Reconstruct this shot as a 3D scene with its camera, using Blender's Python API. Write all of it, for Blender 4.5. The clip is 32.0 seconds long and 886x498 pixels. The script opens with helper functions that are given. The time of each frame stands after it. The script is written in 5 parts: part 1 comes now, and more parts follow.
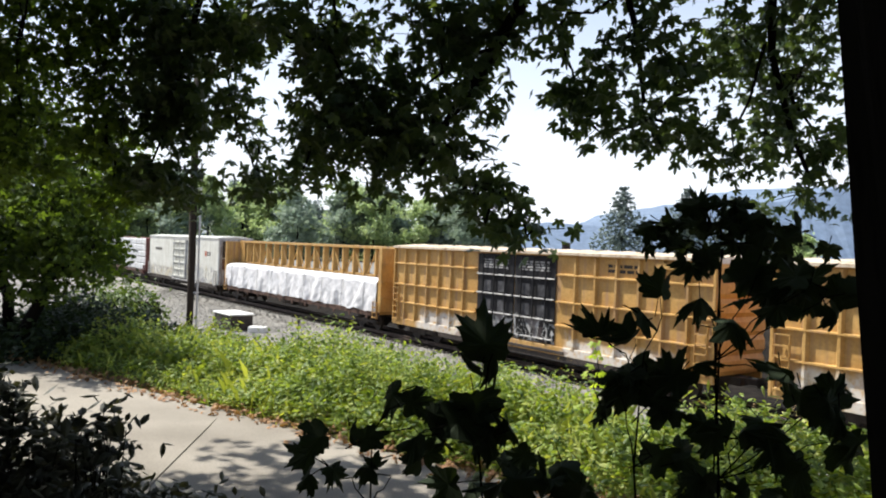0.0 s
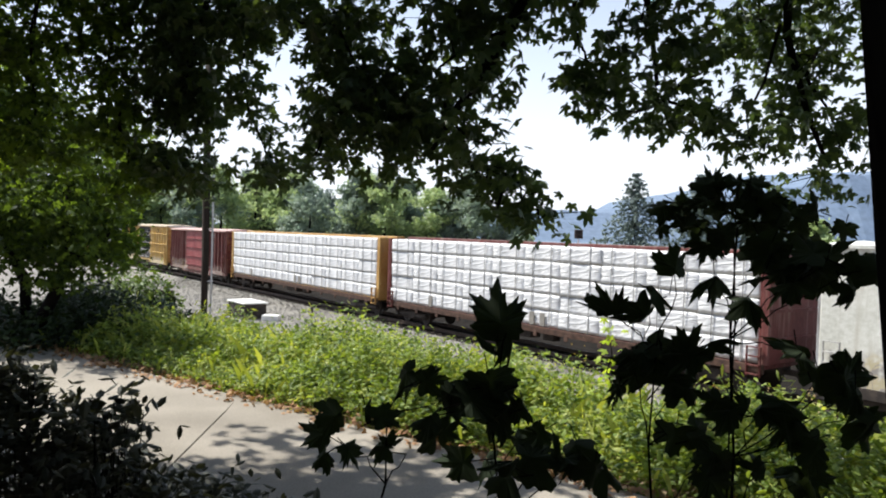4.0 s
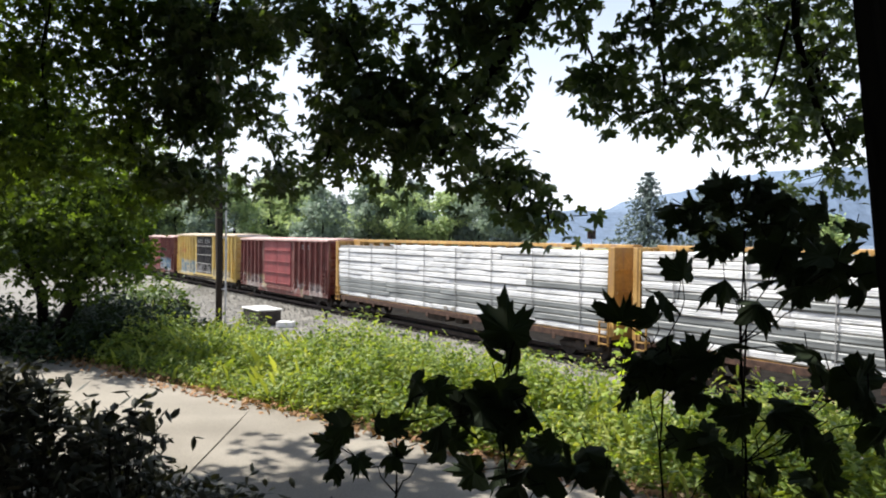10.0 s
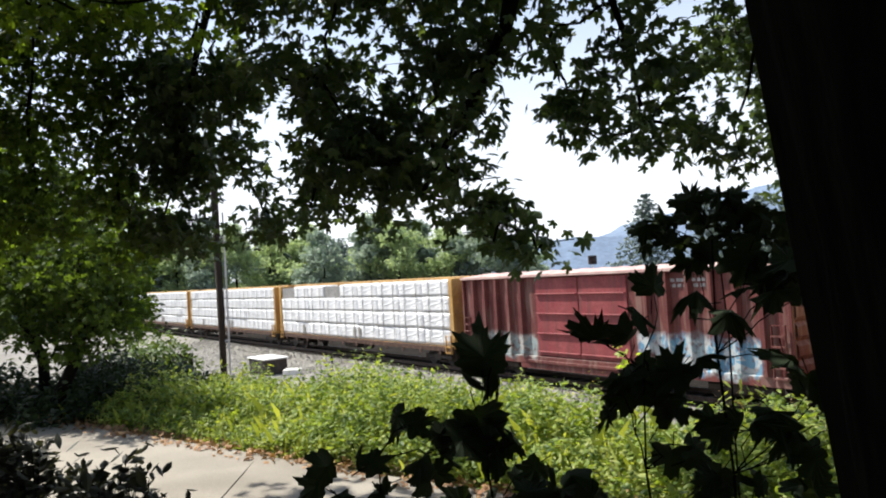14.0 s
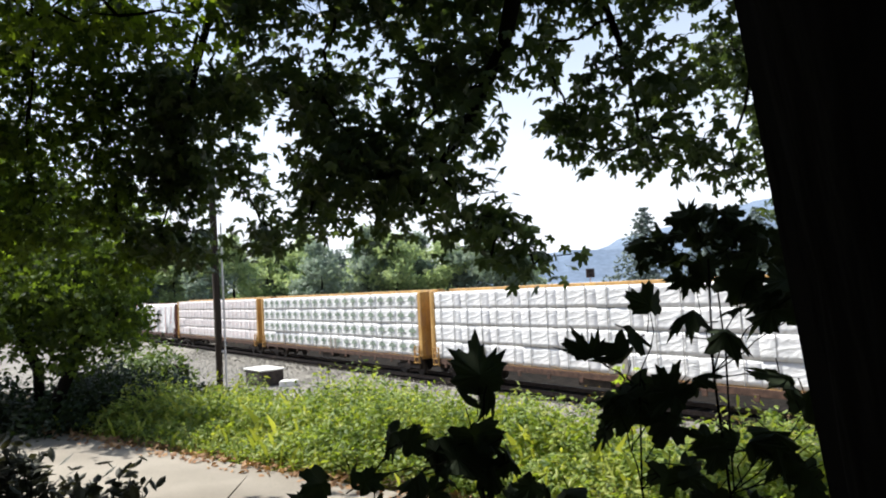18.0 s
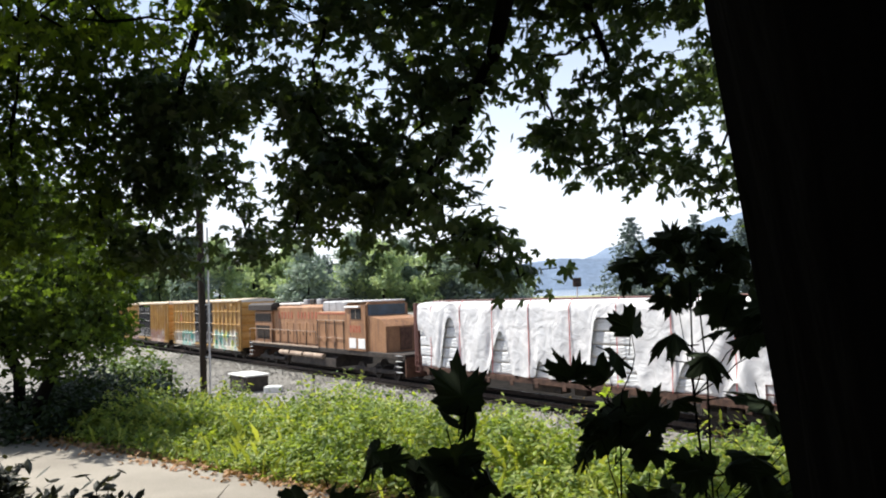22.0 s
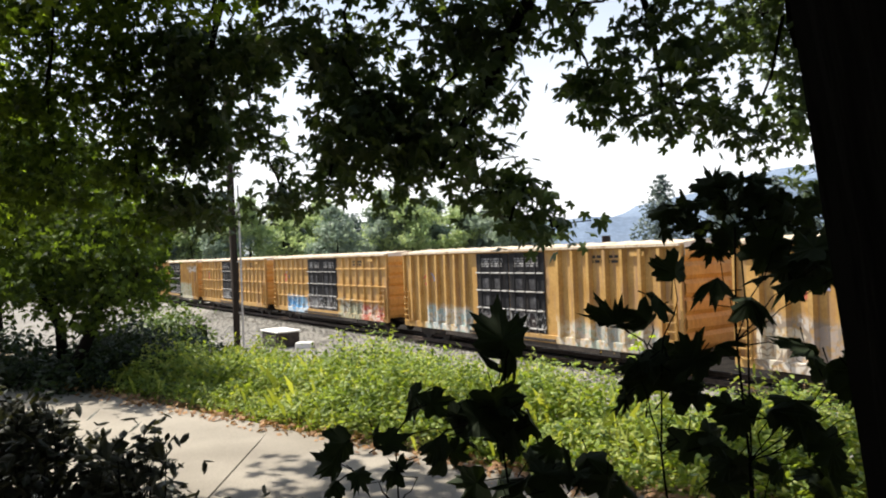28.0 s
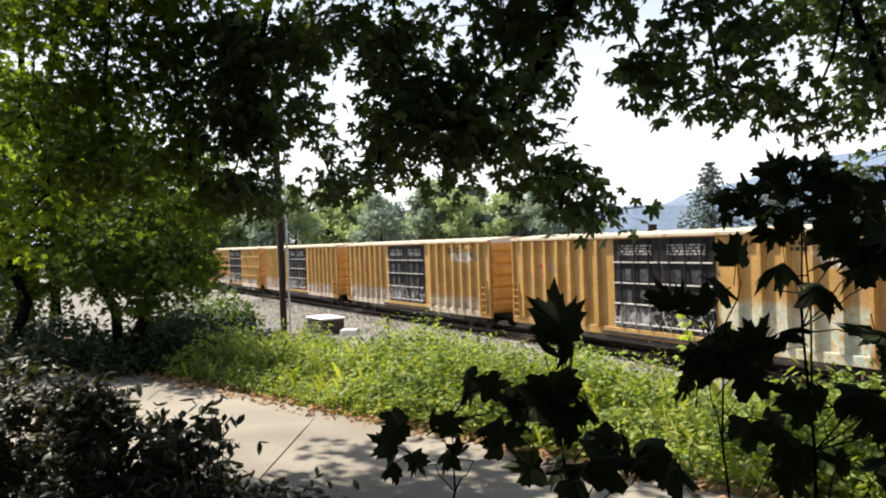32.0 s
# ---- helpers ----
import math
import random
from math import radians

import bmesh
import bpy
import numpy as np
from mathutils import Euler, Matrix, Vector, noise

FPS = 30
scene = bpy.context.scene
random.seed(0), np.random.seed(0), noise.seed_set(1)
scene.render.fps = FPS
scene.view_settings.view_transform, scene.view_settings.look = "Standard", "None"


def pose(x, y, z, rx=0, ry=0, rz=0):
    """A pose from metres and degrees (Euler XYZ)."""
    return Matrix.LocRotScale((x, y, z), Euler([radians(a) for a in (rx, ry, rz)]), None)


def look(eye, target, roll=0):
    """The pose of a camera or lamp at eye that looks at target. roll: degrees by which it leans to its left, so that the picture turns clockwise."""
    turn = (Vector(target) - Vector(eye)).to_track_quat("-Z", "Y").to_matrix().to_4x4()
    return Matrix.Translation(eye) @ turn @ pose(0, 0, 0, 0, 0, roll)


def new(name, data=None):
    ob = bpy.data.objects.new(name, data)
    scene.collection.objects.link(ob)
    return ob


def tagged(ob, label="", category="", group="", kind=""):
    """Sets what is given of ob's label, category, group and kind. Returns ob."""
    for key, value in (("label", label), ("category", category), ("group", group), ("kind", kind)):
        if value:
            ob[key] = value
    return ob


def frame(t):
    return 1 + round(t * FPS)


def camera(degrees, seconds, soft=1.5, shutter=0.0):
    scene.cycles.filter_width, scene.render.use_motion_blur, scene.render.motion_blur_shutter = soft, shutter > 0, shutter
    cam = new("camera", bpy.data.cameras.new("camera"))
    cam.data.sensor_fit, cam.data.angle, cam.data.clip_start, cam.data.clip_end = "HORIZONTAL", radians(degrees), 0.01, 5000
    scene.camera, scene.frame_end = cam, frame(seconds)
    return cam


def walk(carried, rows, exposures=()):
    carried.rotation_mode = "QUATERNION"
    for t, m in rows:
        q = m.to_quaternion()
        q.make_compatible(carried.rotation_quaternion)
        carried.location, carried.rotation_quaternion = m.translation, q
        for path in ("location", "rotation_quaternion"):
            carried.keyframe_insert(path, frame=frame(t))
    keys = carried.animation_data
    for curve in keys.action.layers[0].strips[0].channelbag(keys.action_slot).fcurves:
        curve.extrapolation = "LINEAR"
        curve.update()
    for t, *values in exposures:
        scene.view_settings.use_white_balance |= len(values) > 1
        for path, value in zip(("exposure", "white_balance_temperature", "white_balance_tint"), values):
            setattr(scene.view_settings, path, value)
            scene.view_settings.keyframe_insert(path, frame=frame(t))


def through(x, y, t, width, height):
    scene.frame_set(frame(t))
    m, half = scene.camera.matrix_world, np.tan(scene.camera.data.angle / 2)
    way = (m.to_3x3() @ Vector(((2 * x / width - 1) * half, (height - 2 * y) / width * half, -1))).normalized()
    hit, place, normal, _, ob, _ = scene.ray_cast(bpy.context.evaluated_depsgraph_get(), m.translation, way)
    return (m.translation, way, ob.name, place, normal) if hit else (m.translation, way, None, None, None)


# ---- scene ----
cam = camera(62.6, 32.0, soft=2.0)
PATH = [
    (0.0, pose(0.010, 0.001, 4.927, 89.84, -2.21, 0.85)),
    (0.5, pose(0.016, -0.000, 4.909, 89.74, -1.52, 1.03)),
    (1.0, pose(0.019, -0.000, 4.911, 89.61, -1.43, 0.85)),
    (1.5, pose(0.027, -0.000, 4.919, 89.36, -1.65, 0.98)),
    (2.0, pose(0.009, 0.000, 4.919, 89.37, -2.69, 1.28)),
    (2.5, pose(0.030, -0.000, 4.929, 89.34, -2.12, 1.58)),
    (3.0, pose(0.026, 0.000, 4.906, 89.14, -1.58, 1.71)),
    (3.5, pose(0.016, 0.000, 4.903, 88.88, -1.90, 1.77)),
    (5.5, pose(-0.003, 0.000, 4.898, 88.91, -1.69, 1.95)),
    (6.0, pose(0.000, 0.000, 4.900, 88.95, -1.80, 1.97)),
    (6.5, pose(0.011, -0.000, 4.898, 89.00, -2.02, 1.97)),
    (7.0, pose(0.015, -0.000, 4.910, 89.01, -1.99, 1.94)),
    (7.5, pose(0.019, -0.000, 4.907, 88.99, -1.83, 1.93)),
    (8.0, pose(0.018, 0.000, 4.904, 89.02, -1.91, 1.92)),
    (8.5, pose(0.014, 0.000, 4.914, 89.00, -1.84, 1.92)),
    (9.0, pose(0.009, 0.002, 4.944, 89.04, -2.20, 1.92)),
    (9.5, pose(0.027, 0.000, 4.921, 89.07, -2.04, 1.83)),
    (10.0, pose(0.026, 0.000, 4.921, 89.09, -0.71, 2.80)),
    (10.5, pose(0.045, 0.000, 4.904, 89.00, 0.55, 4.10)),
    (11.0, pose(0.065, 0.000, 4.900, 90.21, 0.78, 3.63)),
    (11.5, pose(0.079, 0.000, 4.892, 90.10, 2.91, 3.65)),
    (12.0, pose(0.086, 0.000, 4.892, 89.93, 1.62, 3.38)),
    (12.5, pose(0.095, 0.000, 4.891, 89.92, 2.37, 3.30)),
    (13.0, pose(0.109, 0.000, 4.901, 90.04, 2.22, 2.98)),
    (13.5, pose(0.119, -0.000, 4.901, 91.00, 2.80, 2.98)),
    (14.0, pose(0.119, -0.000, 4.901, 91.95, 3.38, 3.00)),
    (14.5, pose(0.123, -0.000, 4.903, 92.35, 3.18, 3.04)),
    (16.5, pose(0.130, -0.000, 4.929, 92.91, 3.03, 2.93)),
    (17.0, pose(0.125, 0.000, 4.920, 93.07, 3.13, 2.88)),
    (17.5, pose(0.133, -0.000, 4.924, 93.03, 3.01, 2.87)),
    (18.0, pose(0.123, -0.000, 4.915, 92.87, 2.95, 2.82)),
    (18.5, pose(0.126, 0.000, 4.920, 92.95, 2.98, 2.85)),
    (19.0, pose(0.127, 0.000, 4.929, 93.00, 3.05, 2.75)),
    (19.5, pose(0.141, -0.000, 4.934, 93.07, 3.03, 2.70)),
    (20.0, pose(0.138, -0.000, 4.930, 93.16, 2.99, 2.59)),
    (20.5, pose(0.135, 0.000, 4.932, 93.23, 2.92, 2.51)),
    (21.0, pose(0.138, -0.000, 4.930, 93.21, 3.16, 2.40)),
    (21.5, pose(0.141, -0.000, 4.944, 93.22, 2.28, 2.22)),
    (22.0, pose(0.137, -0.000, 4.951, 93.36, 2.18, 1.81)),
    (22.5, pose(0.142, -0.000, 4.962, 93.66, 1.58, 1.70)),
    (23.0, pose(0.131, -0.000, 4.947, 93.88, 1.42, 1.61)),
    (23.5, pose(0.129, -0.000, 4.945, 93.98, 1.47, 1.55)),
    (24.0, pose(0.117, -0.000, 4.953, 93.97, 1.52, 1.56)),
    (24.5, pose(0.121, -0.000, 4.946, 93.63, 1.77, 1.59)),
    (25.0, pose(0.131, -0.000, 4.947, 93.16, 2.09, 1.61)),
    (25.5, pose(0.119, -0.000, 4.938, 92.03, 2.05, 1.96)),
    (26.0, pose(0.105, 0.000, 4.929, 91.25, 1.71, 2.88)),
    (26.5, pose(0.103, -0.000, 4.922, 90.82, 1.57, 3.29)),
    (28.5, pose(0.096, -0.000, 4.910, 89.99, 2.25, 4.13)),
    (29.0, pose(0.092, -0.000, 4.906, 89.77, 2.05, 4.28)),
    (29.5, pose(0.086, -0.000, 4.908, 89.65, 1.95, 4.51)),
    (30.0, pose(0.079, -0.000, 4.913, 89.60, 2.09, 5.04)),
    (30.5, pose(0.073, -0.000, 4.916, 89.50, 2.19, 5.88)),
    (31.0, pose(0.070, -0.000, 4.914, 89.55, 2.32, 6.52)),
    (31.5, pose(0.070, -0.000, 4.906, 89.75, 1.76, 7.10)),
    (32.0, pose(0.059, -0.000, 4.902, 89.40, 2.04, 7.37)),
]
# the film camera's own brightness and white balance
walk(cam, PATH, [(0, .84, 6350, 10), (6, .76, 6300, 10), (9, .86, 6350, 10), (14, .92, 6400, 10), (22, .86, 6330, 10), (26, .92, 6550, 10), (29, .96, 6850, 10), (32, .96, 6900, 10)])
# ---- world, sun ----
SUN_DIR = Vector((-0.50, 0.24, 0.83)).normalized()
world = bpy.data.worlds.new("world")
scene.world = world
world.use_nodes = True
wn = world.node_tree
sky = wn.nodes.new("ShaderNodeTexSky")
sky.sky_type, sky.sun_disc = 'NISHITA', False
sky.sun_elevation = math.asin(SUN_DIR.z)
sky.sun_rotation = math.atan2(SUN_DIR.x, SUN_DIR.y)
sky.air_density, sky.dust_density = 1.0, 1.2
# thin bright haze over the whole sky, stronger low down
haze = wn.nodes.new("ShaderNodeMix")
haze.data_type = 'RGBA'
tco = wn.nodes.new("ShaderNodeTexCoord")
sxyz = wn.nodes.new("ShaderNodeSeparateXYZ")
fade = wn.nodes.new("ShaderNodeMapRange")
fade.inputs[1].default_value, fade.inputs[2].default_value, fade.inputs[3].default_value, fade.inputs[4].default_value = 0.06, 0.42, 0.9, 0.12
wn.links.new(tco.outputs["Generated"], sxyz.inputs[0])
wn.links.new(sxyz.outputs[2], fade.inputs[0])
wn.links.new(fade.outputs[0], haze.inputs[0])
wn.links.new(sky.outputs[0], haze.inputs[6])
haze.inputs[7].default_value = (7.6, 7.85, 8.4, 1)
wn.nodes["Background"].inputs[1].default_value = 0.095
wn.links.new(haze.outputs[2], wn.nodes["Background"].inputs[0])
sun = new("sun", bpy.data.lights.new("sun", 'SUN'))
sun.data.energy, sun.data.angle, sun.data.color = 5.0, radians(0.5), (1, 0.95, 0.86)
sun.matrix_world = look(SUN_DIR * 80, (0, 0, 0))

# ---- materials ----
def pmat(name, c1, c2, scale=3.0, rough=0.75, bump=0.15, metal=0.0, fine=40.0, streak=None, trans=0.0, stretch=(1, 1, 1), bdist=0.01):
    """Principled surface: two colours by coarse noise, fine grain, optional streaks, optional see-through light."""
    m = bpy.data.materials.new(name)
    m.use_nodes = True
    n, l = m.node_tree.nodes, m.node_tree.links
    b = n["Principled BSDF"]
    tc = n.new("ShaderNodeTexCoord")
    mp = n.new("ShaderNodeMapping")
    mp.inputs["Scale"].default_value = stretch
    l.new(tc.outputs["Object"], mp.inputs[0])
    n1 = n.new("ShaderNodeTexNoise")
    n1.inputs["Scale"].default_value, n1.inputs["Detail"].default_value = scale, 6
    l.new(mp.outputs[0], n1.inputs["Vector"])
    n2 = n.new("ShaderNodeTexNoise")
    n2.inputs["Scale"].default_value, n2.inputs["Detail"].default_value, n2.inputs["Distortion"].default_value = fine, 3, (1.6 if bdist > .1 else 0)
    l.new(mp.outputs[0], n2.inputs["Vector"])
    r = n.new("ShaderNodeValToRGB")
    r.color_ramp.elements[0].position, r.color_ramp.elements[1].position = 0.35, 0.65
    r.color_ramp.elements[0].color, r.color_ramp.elements[1].color = (*c1, 1), (*c2, 1)
    l.new(n1.outputs[0], r.inputs[0])
    g = n.new("ShaderNodeMix")
    g.data_type, g.blend_type = 'RGBA', 'OVERLAY'
    g.inputs[0].default_value = 0.35
    l.new(r.outputs[0], g.inputs[6]); l.new(n2.outputs[0], g.inputs[7])
    col = g.outputs[2]
    if streak:
        ms = n.new("ShaderNodeMapping")
        ms.inputs["Scale"].default_value = (2.2, 2.2, 0.25)
        l.new(tc.outputs["Object"], ms.inputs[0])
        n3 = n.new("ShaderNodeTexNoise")
        n3.inputs["Scale"].default_value, n3.inputs["Detail"].default_value = 2.0, 5
        l.new(ms.outputs[0], n3.inputs["Vector"])
        r3 = n.new("ShaderNodeValToRGB")
        r3.color_ramp.elements[0].position, r3.color_ramp.elements[1].position = 0.5, 0.72
        l.new(n3.outputs[0], r3.inputs[0])
        x = n.new("ShaderNodeMix")
        x.data_type = 'RGBA'
        l.new(r3.outputs[0], x.inputs[0]); l.new(col, x.inputs[6])
        x.inputs[7].default_value = (*streak, 1)
        col = x.outputs[2]
    l.new(col, b.inputs["Base Color"])
    b.inputs["Roughness"].default_value, b.inputs["Metallic"].default_value = rough, metal
    b.inputs["Specular IOR Level"].default_value = 0.5 if rough < .3 else (0.04 if bdist == .03 else 0.22)
    if bump:
        bp = n.new("ShaderNodeBump")
        bp.inputs["Strength"].default_value, bp.inputs["Distance"].default_value = bump, bdist
        l.new(n2.outputs[0], bp.inputs["Height"]); l.new(bp.outputs[0], b.inputs["Normal"])
    if trans:
        t = n.new("ShaderNodeBsdfTranslucent")
        l.new(col, t.inputs[0])
        mx = n.new("ShaderNodeMixShader")
        mx.inputs[0].default_value = trans
        l.new(b.outputs[0], mx.inputs[1]); l.new(t.outputs[0], mx.inputs[2])
        l.new(mx.outputs[0], n["Material Output"].inputs[0])
    return m

def leafmat(name, c1, c2, trans=0.35, rough=0.5, through=(1.6, 1.5, 0.5)):
    """Leaf: colour varies leaf by leaf, part of the light passes through."""
    m = bpy.data.materials.new(name)
    m.use_nodes = True
    n, l = m.node_tree.nodes, m.node_tree.links
    b = n["Principled BSDF"]
    geo = n.new("ShaderNodeNewGeometry")
    r = n.new("ShaderNodeValToRGB")
    r.color_ramp.elements[0].color, r.color_ramp.elements[1].color = (*c1, 1), (*c2, 1)
    l.new(geo.outputs["Random Per Island"], r.inputs[0])
    l.new(r.outputs[0], b.inputs["Base Color"])
    b.inputs["Roughness"].default_value = rough
    b.inputs["Specular IOR Level"].default_value = 0.3
    t = n.new("ShaderNodeBsdfTranslucent")
    h = n.new("ShaderNodeMix")
    h.data_type, h.blend_type = 'RGBA', 'MULTIPLY'
    h.inputs[0].default_value = 1.0
    l.new(r.outputs[0], h.inputs[6])
    h.inputs[7].default_value = (*through, 1)
    l.new(h.outputs[2], t.inputs[0])
    mx = n.new("ShaderNodeMixShader")
    mx.inputs[0].default_value = trans
    l.new(b.outputs[0], mx.inputs[1]); l.new(t.outputs[0], mx.inputs[2])
    l.new(mx.outputs[0], n["Material Output"].inputs[0])
    return m

def spray(m, patches, shift=False):
    """Sprayed letters on a paint: patches (x0, x1, z0, z1, fill colours, line colour, strength, seed) in the car's own metres."""
    n, l = m.node_tree.nodes, m.node_tree.links
    b = n["Principled BSDF"]
    tc = next(q for q in n if q.type == 'TEX_COORD')
    src = tc.outputs["Object"]
    if shift:
        info = n.new("ShaderNodeObjectInfo")
        off = n.new("ShaderNodeCombineXYZ")
        mul = n.new("ShaderNodeMath")
        mul.operation, mul.inputs[1].default_value = 'MULTIPLY', 40
        l.new(info.outputs["Random"], mul.inputs[0]); l.new(mul.outputs[0], off.inputs[1])
        va = n.new("ShaderNodeVectorMath")
        l.new(src, va.inputs[0]); l.new(off.outputs[0], va.inputs[1])
        src = va.outputs[0]
    wob = n.new("ShaderNodeTexNoise")
    wob.inputs["Scale"].default_value, wob.inputs["Detail"].default_value = 1.1, 2
    l.new(src, wob.inputs["Vector"])
    bend = n.new("ShaderNodeVectorMath")
    bend.operation = 'MULTIPLY_ADD'
    bend.inputs[1].default_value = (.9, .9, .9)
    l.new(wob.outputs["Color"], bend.inputs[0]); l.new(tc.outputs["Object"], bend.inputs[2])
    sep = n.new("ShaderNodeSeparateXYZ")
    l.new(bend.outputs[0], sep.inputs[0])
    def rng(sock, a, c):
        q = n.new("ShaderNodeMapRange")
        q.inputs[1].default_value, q.inputs[2].default_value = a, c
        l.new(sock, q.inputs[0])
        return q.outputs[0]
    def mth(op, p, q):
        o = n.new("ShaderNodeMath")
        o.operation = op
        for i, v in enumerate((p, q)):
            if isinstance(v, (int, float)):
                o.inputs[i].default_value = v
            else:
                l.new(v, o.inputs[i])
        return o.outputs[0]
    for x0, x1, z0, z1, fills, line, power, seed in patches:
        x0, x1, z0, z1 = x0 + .45, x1 + .45, z0 + .45, z1 + .45
        mask = mth('MULTIPLY', rng(sep.outputs[0], x0 - .1, x0 + .1), rng(sep.outputs[0], x1 + .1, x1 - .1))
        mask = mth('MULTIPLY', mask, mth('MULTIPLY', rng(sep.outputs[2], z0 - .1, z0 + .1), rng(sep.outputs[2], z1 + .22, z1 - .08)))
        mp = n.new("ShaderNodeMapping")
        mp.inputs["Location"].default_value = (seed * 3.7, seed, seed * 1.3)
        mp.inputs["Scale"].default_value = (1.35, 0, .8)
        l.new(bend.outputs[0], mp.inputs[0])
        vo = n.new("ShaderNodeTexVoronoi")
        vo.inputs["Scale"].default_value = 1.0
        l.new(mp.outputs[0], vo.inputs["Vector"])
        sc = n.new("ShaderNodeSeparateColor")
        l.new(vo.outputs["Color"], sc.inputs[0])
        ramp = n.new("ShaderNodeValToRGB")
        ramp.color_ramp.interpolation = 'CONSTANT'
        els = ramp.color_ramp.elements
        while len(els) < len(fills):
            els.new(0.5)
        for i, c in enumerate(fills):
            els[i].position, els[i].color = i / len(fills), (*c, 1)
        l.new(sc.outputs[0], ramp.inputs[0])
        ed = n.new("ShaderNodeTexVoronoi")
        ed.feature = 'DISTANCE_TO_EDGE'
        ed.inputs["Scale"].default_value = 1.0
        l.new(mp.outputs[0], ed.inputs["Vector"])
        curl = n.new("ShaderNodeTexNoise")
        curl.inputs["Scale"].default_value, curl.inputs["Detail"].default_value = 1.7, 1
        l.new(mp.outputs[0], curl.inputs["Vector"])
        ring = mth('ABSOLUTE', mth('SUBTRACT', mth('FRACT', mth('MULTIPLY', curl.outputs[0], 5.0), 0), .5), 0)
        stroke = mth('MAXIMUM', rng(ed.outputs[0], .075, .045), rng(ring, .1, .06))
        mx = n.new("ShaderNodeMix")
        mx.data_type = 'RGBA'
        l.new(stroke, mx.inputs[0]); l.new(ramp.outputs[0], mx.inputs[6])
        mx.inputs[7].default_value = (*line, 1)
        wear = n.new("ShaderNodeTexNoise")
        wear.inputs["Scale"].default_value, wear.inputs["Detail"].default_value = 5, 5
        l.new(tc.outputs["Object"], wear.inputs["Vector"])
        fac = mth('MULTIPLY', mth('MULTIPLY', mask, power), rng(wear.outputs[0], .28, .5))
        x = n.new("ShaderNodeMix")
        x.data_type = 'RGBA'
        base = b.inputs["Base Color"].links[0].from_socket
        l.new(fac, x.inputs[0]); l.new(base, x.inputs[6]); l.new(mx.outputs[2], x.inputs[7])
        l.new(x.outputs[2], b.inputs["Base Color"])
    return m

def carpaint(name, c1, c2, dirt):
    """Weathered car paint: mottled colour and dirt running down."""
    return pmat(name, c1, c2, scale=0.9, rough=0.55, bump=0.25, fine=9.0, streak=dirt, bdist=0.02)

def belongs(material, thing):
    """Let a car's paint run on unbroken over all of its parts."""
    for q in material.node_tree.nodes:
        if q.type == 'TEX_COORD':
            q.object = thing

GRAVEL = pmat("gravel", (.16, .15, .135), (.23, .22, .195), scale=1.2, rough=.95, bump=.9, fine=9, bdist=.05)
STONE = leafmat("crushed_stone", (.12, .115, .1), (.27, .26, .23), 0.0, .9)
# cinders painted near black to hold the shade under and behind the train
SHADED_CINDER = pmat("shaded_black_cinders", (.01, .009, .008), (.022, .019, .016), scale=2, rough=.95, bump=.6, fine=12, bdist=.03)
SOIL = pmat("soil", (.10, .075, .05), (.2, .15, .1), scale=2, rough=.95, bump=.6, fine=25, bdist=.02)
CONCRETE = pmat("concrete", (.19, .17, .14), (.27, .245, .205), scale=.8, rough=.9, bump=.25, fine=60, bdist=.004)
JOINT = pmat("joint_filler", (.15, .135, .11), (.21, .19, .155), scale=8)
# bark well below its real tone; deep shade under the canopy is painted in
SHADED_BARK = pmat("shaded_bark", (.006, .0055, .005), (.011, .01, .009), scale=6, rough=.95, bump=1.0, fine=14, stretch=(1, 1, .25), bdist=.03)
POLEWOOD = pmat("pole_wood", (.02, .016, .013), (.04, .031, .024), scale=5, rough=.9, bump=.6, fine=30, stretch=(1, 1, .15))
STEEL_DARK = pmat("dark_steel", (.028, .024, .022), (.06, .048, .04), scale=4, rough=.7, bump=.2)
RUST = pmat("rusty_steel", (.09, .05, .035), (.16, .09, .06), scale=5, rough=.85, bump=.3)
RAILSTEEL = pmat("rail_steel", (.07, .05, .04), (.12, .09, .07), scale=6, rough=.6, metal=.3)
GALV = pmat("galvanised", (.5, .5, .5), (.62, .62, .61), scale=5, rough=.5, metal=.3, bump=.1)
CONCRETE_W = pmat("pale_concrete", (.62, .61, .58), (.75, .74, .71), scale=3, rough=.85)
BLACKPAINT = carpaint("black_door_paint", (.009, .009, .011), (.018, .018, .02), (.035, .032, .03))
spray(BLACKPAINT, [(-4, 4, .9, 1.95, [(.02, .02, .02), (.3, .3, .3), (.05, .04, .04), (.22, .2, .2)], (.42, .42, .41), .8, 2.4)], True)
# grey plates: sunlight on the dusty black door panels is put into the colour
SUNLIT_DOORPANEL = pmat("sunlit_dusty_door_panel", (.03, .03, .034), (.1, .1, .105), scale=2.5, rough=.7, bump=.3, streak=(.02, .02, .022))
SUNLIT_DOORPANEL.node_tree.nodes["Principled BSDF"].inputs["Specular IOR Level"].default_value = .1
BLACKPAINT.node_tree.nodes["Principled BSDF"].inputs["Specular IOR Level"].default_value = .1
DOORGREY = pmat("grimy_door_panel", (.3, .3, .26), (.44, .44, .39), scale=3, streak=(.2, .19, .16))
DOORBAR = pmat("worn_bar_steel", (.3, .29, .28), (.5, .49, .47), scale=6, rough=.6)
WHITEMARK = pmat("faded_white_marking", (.2, .2, .2), (.4, .39, .38), scale=9)
REDMARK = pmat("faded_red_marking", (.3, .085, .05), (.4, .15, .09), scale=7)
ORANGE_D = dict(c1=(.36, .205, .06), c2=(.47, .29, .1), dirt=(.3, .185, .1))
